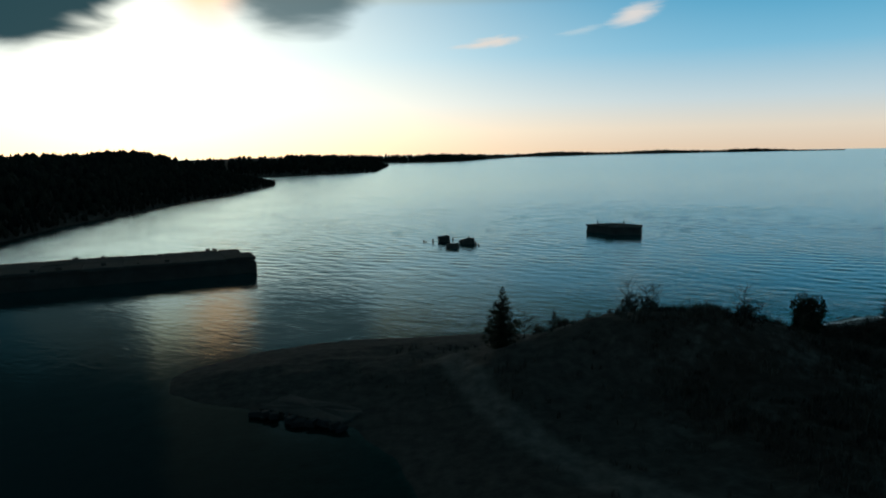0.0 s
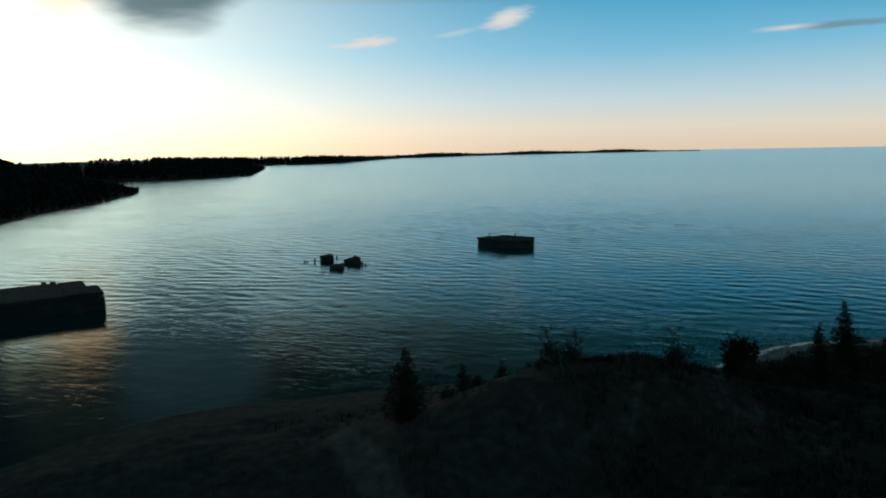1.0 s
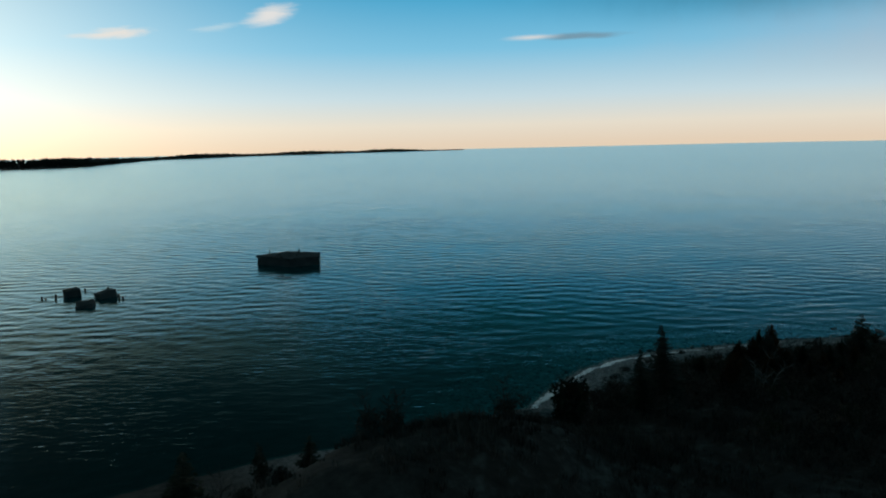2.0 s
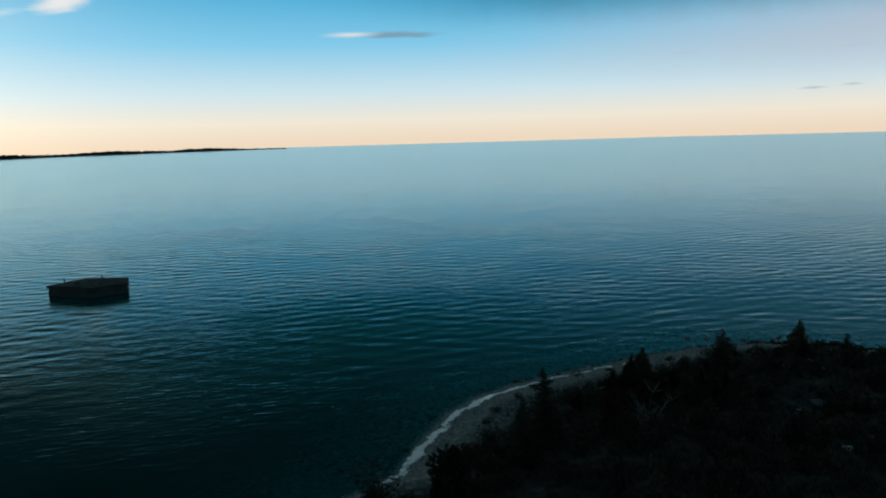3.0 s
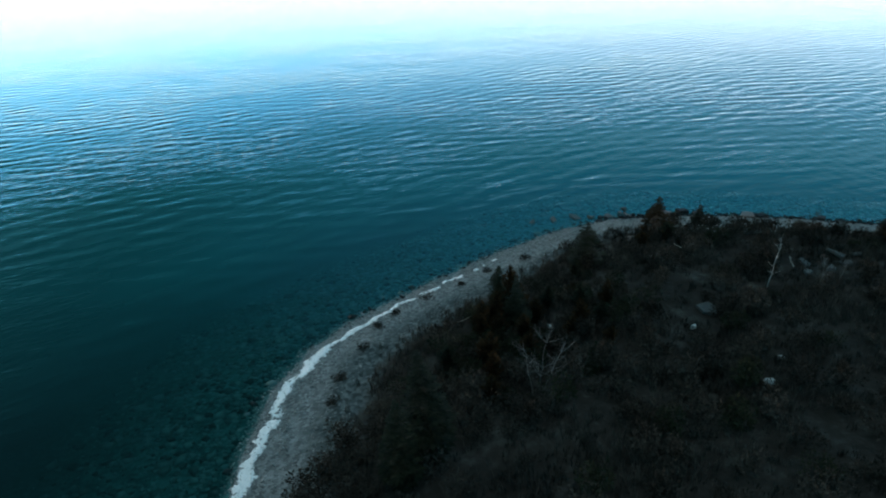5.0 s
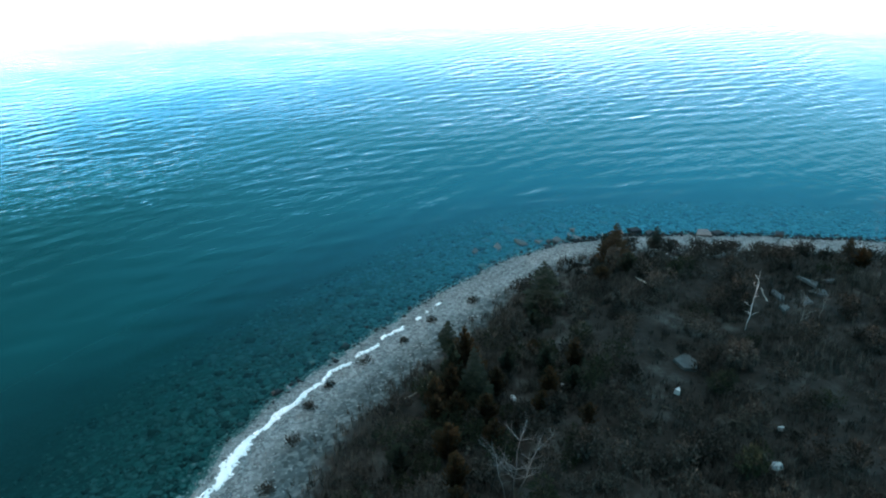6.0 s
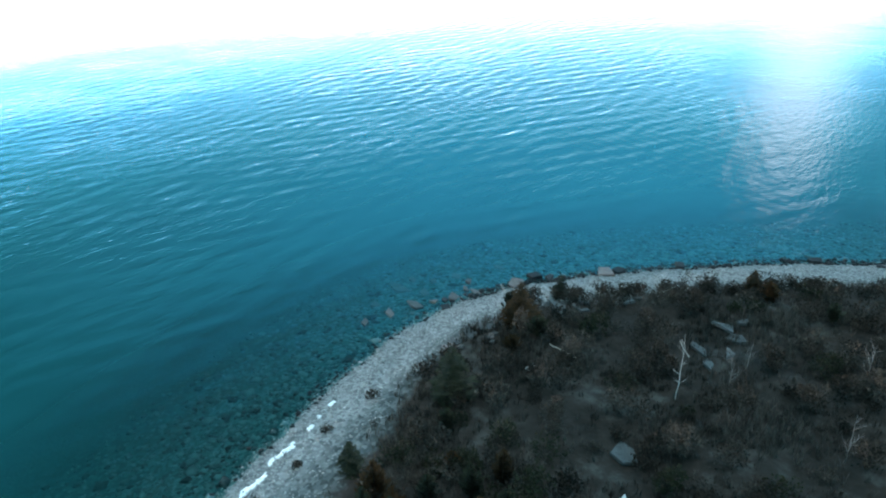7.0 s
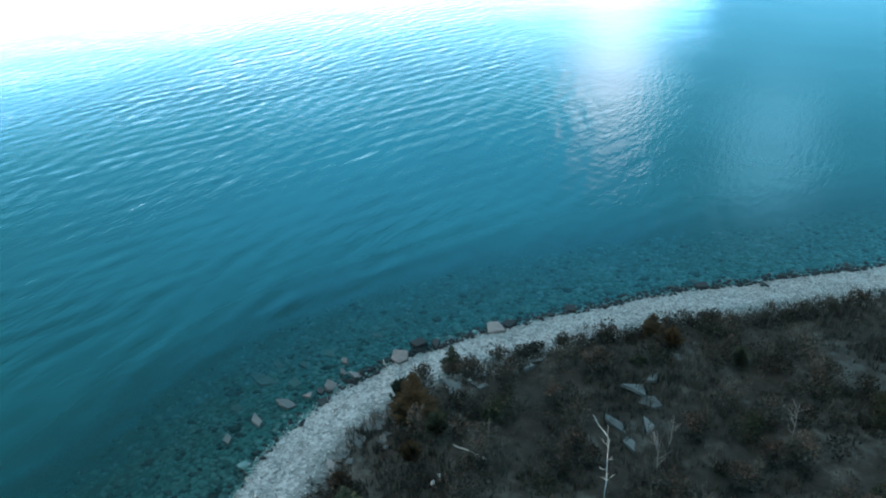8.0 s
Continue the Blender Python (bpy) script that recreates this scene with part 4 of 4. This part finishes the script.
for i, (x, y, h, r) in enumerate(((77.4, 72.5, 5.2, 1.3), (75.6, 72.9, 5.0, 1.1), (73.9, 72.4, 4.4, 1.1), (76.4, 71.3, 4.2, 1.0), (74.6, 71.0, 4.6, 1.1), (72.6, 73.2, 3.8, 0.9), (71.2, 72.7, 3.4, 0.9), (79.2, 66.5, 3.6, 0.9), (80.6, 64.6, 3.6, 0.9), (76.6, 65.8, 3.4, 0.9), (77.6, 64.3, 3.0, 0.8), (72.2, 69.4, 3.6, 1.1), (75.9, 69.6, 3.2, 0.9), (78.6, 69.3, 2.8, 0.9), (68.4, 71.0, 3.6, 1.1), (66.0, 69.8, 3.4, 1.0), (98.2, 62.0, 2.6, 1.1), (94.6, 69.4, 2.4, 0.9), (105.4, 40.2, 3.0, 1.1), (101.8, 35.8, 2.4, 0.9), (71.8, 71.4, 3.4, 1.0), (70.1, 68.3, 3.0, 0.9),
                                  (66.2, 73.5, 3.0, 1.0), (81.9, 68.0, 2.2, 0.7), (74.4, 66.0, 2.6, 0.8), (86.1, 68.9, 2.4, 0.8), (63.9, 69.0, 2.8, 0.9), (96.1, 64.2, 2.2, 1.0), (102.9, 64.4, 3.2, 1.2), (73.7, 62.6, 2.4, 0.8))):
    conifer("cedar", x, y, h * 0.88, r * 0.92, 330 + i, M_CEDAR if i % 3 != 1 else M_SPRUCE, CEDAR if i % 3 != 1 else SPRUCE, 0.95, "cedars on the point", 0.35)

bare_tree("birch", 90.2, 51.6, 4.8, 401, M_BIRCH, "slender leaning white birch with bare branches", 0.30, 8, (0.44, -0.15), 0.046)
bare_tree("birch", 91.8, 37.5, 3.7, 402, M_GREYWOOD, "crooked grey birch with bare branches", 0.6, 8, (0.30, -0.25), 0.06)
bare_tree("birch", 83.7, 41.8, 3.6, 403, M_GREYWOOD, "slender pale birch with bare branches", 0.5, 7, (0.25, -0.14), 0.06)
bare_tree("dead_tree", 91.6, 47.3, 2.8, 404, M_GREYWOOD, "bleached dead tree with crooked limbs", 0.85, 8, (0.55, -0.15), 0.06)
bare_tree("dead_tree", 93.6, 45.6, 2.2, 406, M_GREYWOOD, "small bleached dead tree with forked limbs", 0.9, 6, (0.5, -0.3), 0.05)
bare_tree("dead_tree", 66.4, 66.2, 4.6, 405, M_GREYWOOD, "grey dead tree with wide forked limbs", 0.7, 14, (0.16, -0.05), 0.055)
bare_tree("dead_tree", 66.6, 65.9, 4.0, 407, M_GREYWOOD, "grey dead stem leaning out of a clump", 0.7, 12, (0.42, -0.30), 0.05)
bare_tree("dead_tree", 66.2, 66.6, 3.6, 408, M_GREYWOOD, "grey dead stem leaning out of a clump", 0.7, 12, (0.28, 0.32), 0.05)
for i, (x, y, h) in enumerate(((25.6, 73.6, 3.2), (27.4, 73.0, 2.6), (28.6, 73.8, 3.0), (38.0, 72.0, 3.4), (39.6, 71.2, 2.6), (39.1, 63.0, 2.6), (51.0, 66.5, 2.8), (53.5, 67.4, 2.4), (13.8, 71.5, 2.6), (79.0, 70.9, 2.6), (101.7, 52.4, 3.0), (107.6, 47.5, 2.2))):
    bare_tree("sapling", x, y, h * 1.25, 420 + i, M_TWIG, "thin leafless sapling with fine twigs", 0.8, 30, (0.03, 0.02), 0.042, group="leafless saplings")

for i, (x, y, w, h) in enumerate(((26.2, 73.4, 2.2, 2.6), (28.4, 73.6, 2.4, 2.2), (38.4, 71.9, 2.2, 2.8), (47.8, 70.6, 1.8, 1.9), (41.6, 72.0, 1.4, 1.0), (18.2, 72.4, 1.3, 1.2))):
    bush("leafless_shrub", x, y, w, h, 480 + i, M_TWIG, "leafless fuzzy grey shrub on the dark knoll", "shrubs on the knoll", 620)
bush("round_bush", 44.6, 70.4, 2.8, 6.7 - at_ground(44.6, 70.4).z, 501, M_SPRUCE, "dense dark rounded evergreen bush", "evergreen bushes", 3000)
for i, (x, y, w, h) in enumerate(((67.9, 82.4, 1.2, 0.7), (78.6, 81.5, 1.2, 0.7), (90.5, 75.5, 1.1, 0.6), (74.9, 83.1, 0.8, 0.4), (86.3, 78.3, 0.8, 0.5), (71.9, 83.1, 0.9, 0.5), (63.2, 81.6, 1.1, 0.6), (82.4, 79.4, 0.7, 0.4), (60.2, 80.4, 1.0, 0.6))):
    bush("beach_bush", x, y, w, h, 510 + i, M_TWIG, "low dark bush growing on the pebble beach", "bushes on the beach", 220)
for i, (x, y, w, h) in enumerate(((106.2, 58.2, 2.0, 1.4), (108.0, 52.8, 1.8, 1.2), (109.1, 44.9, 2.4, 1.4), (109.8, 34.5, 2.4, 1.3), (108.8, 40.5, 1.6, 1.0), (101.0, 58.5, 2.2, 1.5), (98.3, 60.4, 2.0, 1.2), (109.3, 49.2, 1.4, 0.9))):
    bush("thorn_bush", x, y, w, h, 530 + i, M_TWIG, "leafless brown bush at the edge of the beach", "bushes by the beach", 520)

rnd_edge = random.Random(5)
for i in range(22):
    y = 20 + 2.1 * i + rnd_edge.uniform(-0.6, 0.6)
    x = 108.5 + rnd_edge.uniform(-0.8, 1.2) - 0.16 * max(0.0, y - 45)
    if inland_of(x, y)[0] > 4.2:
        bush("thorn_bush", x, y, rnd_edge.uniform(1.5, 2.8), rnd_edge.uniform(0.7, 1.4), 550 + i, M_TWIG, "leafless brown bush at the edge of the beach", "bushes by the beach", 420)
for i in range(26):
    x, y = rnd_edge.uniform(64, 83), rnd_edge.uniform(61, 74)
    if inland_of(x, y)[0] > 9.5:
        size = rnd_edge.uniform(1.4, 2.6)
        bush("evergreen_bush", x, y, size, size * rnd_edge.uniform(0.6, 0.95), 580 + i, M_SPRUCE, "low dark green juniper bush among cedars", "evergreen bushes", 420)

rnd_bush = random.Random(77)
placed = 0
while placed < 270:
    x, y = rnd_bush.uniform(54, 111), rnd_bush.uniform(28, 82)
    if inland_of(x, y)[0] < 6.5 + 2.5 * (x < 92) or math.hypot(x - 99, y - 46) < 4.5 or math.hypot(x - 103.5, y - 60) < 2.5:
        continue
    size = rnd_bush.uniform(1.2, 3.0)
    bush("scrub_bush", x, y, size, size * rnd_bush.uniform(0.5, 0.95), 600 + placed, M_TWIG if placed % 9 else M_SPRUCE,
         "leafless grey-brown bush in the thicket" if placed % 9 else "low dark evergreen bush in the thicket", "bushes of the thicket", 260)
    placed += 1

placed = 0
while placed < 46:
    x, y = rnd_bush.uniform(46.5, 66), rnd_bush.uniform(68, 80)
    if not 3.9 + 0.42 * min(9.0, max(0.0, x - 50)) < inland_of(x, y)[0] < 11.0:
        continue
    size = rnd_bush.uniform(1.2, 2.6)
    bush("scrub_bush", x, y, size, size * rnd_bush.uniform(0.45, 0.75), 840 + placed, M_TWIG,
         "leafless grey-brown bush in the thicket", "bushes of the thicket", 260)
    placed += 1

placed = 0
while placed < 60:
    x, y = rnd_bush.uniform(56, 110), rnd_bush.uniform(28, 80)
    if inland_of(x, y)[0] < 7.0 + 2.5 * (x < 92) or math.hypot(x - 99, y - 46) < 4.0 or math.hypot(x - 91, y - 51) < 2.5:
        continue
    bush("thicket_bush", x, y, rnd_bush.uniform(1.3, 2.3), rnd_bush.uniform(1.7, 2.9), 900 + placed, M_TWIG if placed % 5 else M_SPRUCE,
         "tall leafless bush of thin upright twigs" if placed % 5 else "tall dark green bush in the thicket", "tall bushes of the thicket", 520)
    placed += 1


# ---------------------------------------------------------------- driftwood
def log(x, y, length, r, turn, tilt, seed, label):
    bm = bmesh.new()
    pts = [Vector((length * (k / 6 - 0.5), 0.05 * math.sin(k * 1.3 + seed), 0.03 * math.sin(k * 2 + seed))) for k in range(7)]
    tube(bm, pts, [r * (1 - 0.09 * k) for k in range(7)], 7)
    tube(bm, [pts[4], pts[4] + Vector((0.25, 0.2, 0.25))], [r * 0.4, r * 0.15], 5)
    return solo("driftwood_log", bm, M_DRIFT, Matrix.Translation(at_ground(x, y, r + 0.12 + abs(math.sin(radians(tilt))) * length / 2)) @ pose(0, 0, 0, 0, -tilt, turn), label, "log", "driftwood")


log(95.8, 59.9, 2.6, 0.09, 60, 12, 1, "bleached driftwood log lying in the scrub")
log(74.6, 75.3, 2.4, 0.06, -35, 8, 2, "thin bleached branch lying at the beach edge")
log(109.2, 65.3, 2.0, 0.08, 20, 6, 3, "pale driftwood log on wet stones")
log(97.0, 49.6, 2.2, 0.06, 10, 6, 4, "pale fallen branch beside the slabs")


# ---------------------------------------------------------------- shore foam, pebbles and undergrowth
def shore_line(x0, x1, step, inland):
    """Points at a given distance inland along the north shore between two x."""
    pts = []
    line = [p for p in SHORE[14:26]]
    for (ax, ay), (bx, by) in zip(line, line[1:]):
        n = max(1, int(math.hypot(bx - ax, by - ay) / step))
        for i in range(n):
            x, y = ax + (bx - ax) * i / n, ay + (by - ay) * i / n
            nx, ny = (by - ay), -(bx - ax)
            q = math.hypot(nx, ny)
            pts.append((x, y, nx / q, ny / q))
    pts = [p for p in pts if x0 <= p[0] <= x1]
    a = np.array(pts)
    for _ in range(4):
        d = inland_of(a[:, 0], a[:, 1])
        a[:, 0] += a[:, 2] * (inland - d)
        a[:, 1] += a[:, 3] * (inland - d)
    return a


def shore_foam():
    """Ragged lumps of white froth piled in a line that breaks up towards the point."""
    rnd = random.Random(11)
    line = shore_line(46, 91, 0.07, 1.45)
    verts, faces = [], []
    for i, (x, y, nx, ny) in enumerate(line):
        u = (x - 47.6) * 0.838 + 44.0
        wide = 0.42 + 0.55 * math.exp(-((u - 49) / 9) ** 2) + 0.55 * math.exp(-((u - 59) / 1.8) ** 2) + 0.20 * math.sin(u * 1.7) * math.sin(u * 0.61 + 1)
        wide = max(0.06, 0.70 * wide * (1.0 - 0.4 * min(1.0, max(0.0, (u - 62) / 10))) * (1 + 0.35 * math.sin(u * 4.3) * math.sin(u * 2.7 + 1)))
        if (u > 75.5 and math.sin(u * 5) < 0.5) or (68 < u and math.sin(u * 2.3) < -0.7) or (52.2 < u < 52.6) or rnd.random() < 0.06:
            continue
        sway = -0.65 * min(1.0, max(0.0, (66 - x) / 8)) + 0.2 * math.exp(-((x - 56) / 2.5) ** 2) - 0.5 * min(1.0, max(0.0, (53 - x) / 4)) + 0.14 * math.sin(x * 2.1) + 0.12 * math.sin(x * 0.8) + 0.06 * math.sin(x * 6.1)
        for _ in range(10):
            k = rnd.uniform(-0.5, 0.5) * wide * (1.5 if rnd.random() < 0.12 else 1.0) + sway
            cx, cy = x + nx * k + rnd.uniform(-0.1, 0.1), y + ny * k + rnd.uniform(-0.1, 0.1)
            r = rnd.uniform(0.04, 0.13) * (0.7 + 0.7 * wide)
            z = max(float(height_at(cx, cy, k)), 0.0)
            b, m, a0 = len(verts), 7, rnd.uniform(0, 6.283)
            for h, w in ((-0.02, 1.0), (0.55, 0.75)):
                for j in range(m):
                    q = w * r * rnd.uniform(0.65, 1.35)
                    verts.append((cx + q * math.cos(a0 + 0.8976 * j), cy + q * math.sin(a0 + 0.8976 * j), z + h * r * 0.45))
            verts.append((cx, cy, z + 0.30 * r))
            for j in range(m):
                faces += [(b + j, b + (j + 1) % m, b + m + (j + 1) % m, b + m + j), (b + m + j, b + m + (j + 1) % m, b + 2 * m)]
    me = mesh_from("shore_foam", verts, faces, M_FOAM, True)
    return tagged(new("shore_foam", me), "bright white line of froth along the grey pebbles", "foam", kind="structure")


def height_at(x, y, k):
    """Height of the beach close to the froth line, k metres further up it."""
    return 0.13 * max(0.0, 1.45 + k) + 0.02


def scatter(name, x, y, z, size, mat, label, category, flat=0.55, sink=0.25, seed=1):
    """Many small angular stones in one mesh."""
    rng = np.random.default_rng(seed)
    n = len(x)
    unit = np.array([(1, 0, 0), (0, 1, 0), (-1, 0, 0), (0, -1, 0), (0.25, 0.15, 1), (0, 0, -1)], float)
    tri = np.array([(0, 1, 4), (1, 2, 4), (2, 3, 4), (3, 0, 4), (1, 0, 5), (2, 1, 5), (3, 2, 5), (0, 3, 5)])
    a = rng.uniform(0, 6.283, n)
    v = unit[None] * (1 + 0.35 * rng.uniform(-1, 1, (n, 6, 3)))
    v[:, :, 2] *= flat
    v *= (size / 2)[:, None, None] * rng.uniform(0.75, 1.25, (n, 1, 3))
    c, s = np.cos(a)[:, None], np.sin(a)[:, None]
    vx, vy = v[:, :, 0] * c - v[:, :, 1] * s, v[:, :, 0] * s + v[:, :, 1] * c
    pts = np.stack([vx + x[:, None], vy + y[:, None], v[:, :, 2] + (z + size * flat * (0.5 - sink))[:, None]], 2).reshape(-1, 3)
    faces = (tri[None] + 6 * np.arange(n)[:, None, None]).reshape(-1, 3)
    me = bpy.data.meshes.new(name)
    me.vertices.add(len(pts))
    me.vertices.foreach_set("co", pts.ravel())
    me.loops.add(faces.size)
    me.loops.foreach_set("vertex_index", faces.ravel())
    me.polygons.add(len(faces))
    me.polygons.foreach_set("loop_start", np.arange(0, faces.size, 3))
    me.update(calc_edges=True)
    me.materials.append(mat)
    return tagged(new(name, me), label, category, kind="stuff")


shore_foam()
rng = np.random.default_rng(21)
px, py = rng.uniform(40, 119, 260000), rng.uniform(6, 90, 260000)
pd = inland_of(px, py)
keep = (pd > -0.8) & (pd < 6.2 + rng.normal(0, 0.6, len(pd))) & (py > 6) & (rng.random(len(pd)) < np.where((pd > 3.4 + rng.normal(0, 0.7, len(pd))) & (px < 106), 0.14, 1.0))
px, py, pd = px[keep][:38000], py[keep][:38000], pd[keep][:38000]
scatter("beach_pebbles", px, py, height_of(px, py), np.clip(rng.lognormal(-2.2, 0.42, len(px)), 0.05, 0.45), M_PEBBLE, "loose grey limestone pebbles of the beach", "pebbles", 0.55, 0.25, 22)
wx_, wy_ = rng.uniform(66, 119, 80000), rng.uniform(4, 89, 80000)
wd = inland_of(wx_, wy_)
keep = (wd > -1.3) & (wd < 0.30) & (rng.random(len(wd)) < 0.10 + 0.25 * (wx_ > 90) + 0.75 * (wx_ > 106))
scatter("wet_stones", wx_[keep], wy_[keep], np.maximum(height_of(wx_[keep], wy_[keep]), -0.12), np.clip(rng.lognormal(-1.4, 0.45, keep.sum()), 0.10, 0.8), M_WET, "wet dark stones along the water's edge", "stones", 0.6, 0.2, 23)
bx_, by_ = rng.uniform(44, 134, 220000), rng.uniform(4, 106, 220000)
bd = inland_of(bx_, by_)
keep = (bd < -0.6) & (bd > -15) & (rng.random(len(bd)) < 0.42 * np.exp(bd / 9))
scatter("lake_bed_stones", bx_[keep], by_[keep], height_of(bx_[keep], by_[keep]), np.clip(rng.lognormal(-1.05, 0.5, keep.sum()), 0.15, 1.3), M_BED, "drowned stones and slabs of the shallow lake bed", "stones", 0.3, 0.3, 24)


def undergrowth():
    """Bare thicket and dry weeds: tufts of thin bent stems, thicker in patches."""
    rng = np.random.default_rng(31)
    n = 75000
    x, y = rng.uniform(-6, 117, n), rng.uniform(4, 87, n)
    d = inland_of(x, y)
    patch = waves(x, y, 3.1, 0.9) + 0.6 * waves(x, y, 1.2, 2.9)
    track = ground_fields(x, y)[1]
    ok = (d > 5.6 + 2.0 * np.clip((96 - x) / 12, 0, 1) + 0.8 * rng.standard_normal(n)) & (rng.random(n) < np.clip(0.36 + 0.55 * patch, 0.02, 0.95)) & (track["track"] < 0.2)
    ok &= (track["sand"] < 0.5) | (rng.random(n) < 0.1)
    x, y, patch = x[ok][:15000], y[ok][:15000], patch[ok][:15000]
    z = height_of(x, y)
    verts, faces = [], []
    for cx, cy, cz, pt in zip(x, y, z, patch):
        tall = (0.45 + 0.45 * max(0.0, pt) + 0.35 * rng.random()) * (1.5 if rng.random() < 0.06 else 1.0)
        for _ in range(9):
            a, lean = rng.uniform(0, 6.283), rng.uniform(0.15, 0.75)
            ca, sa = math.cos(a), math.sin(a)
            h, w = tall * rng.uniform(0.5, 1.1), rng.uniform(0.012, 0.04)
            ox, oy = cx + rng.uniform(-0.25, 0.25), cy + rng.uniform(-0.25, 0.25)
            b = len(verts)
            verts += [(ox - sa * w, oy + ca * w, cz - 0.03), (ox + sa * w, oy - ca * w, cz - 0.03),
                      (ox + ca * lean * h * 0.4 + sa * w * 0.8, oy + sa * lean * h * 0.4 - ca * w * 0.8, cz + h * 0.6),
                      (ox + ca * lean * h * 0.4 - sa * w * 0.8, oy + sa * lean * h * 0.4 + ca * w * 0.8, cz + h * 0.6),
                      (ox + ca * lean * h, oy + sa * lean * h, cz + h)]
            faces += [(b, b + 1, b + 2, b + 3), (b + 3, b + 2, b + 4)]
    ob = new("undergrowth", mesh_from("undergrowth", verts, faces, M_SCRUB))
    return tagged(ob, "dark leafless thicket and dry weeds covering the point", "undergrowth", kind="stuff")


undergrowth()
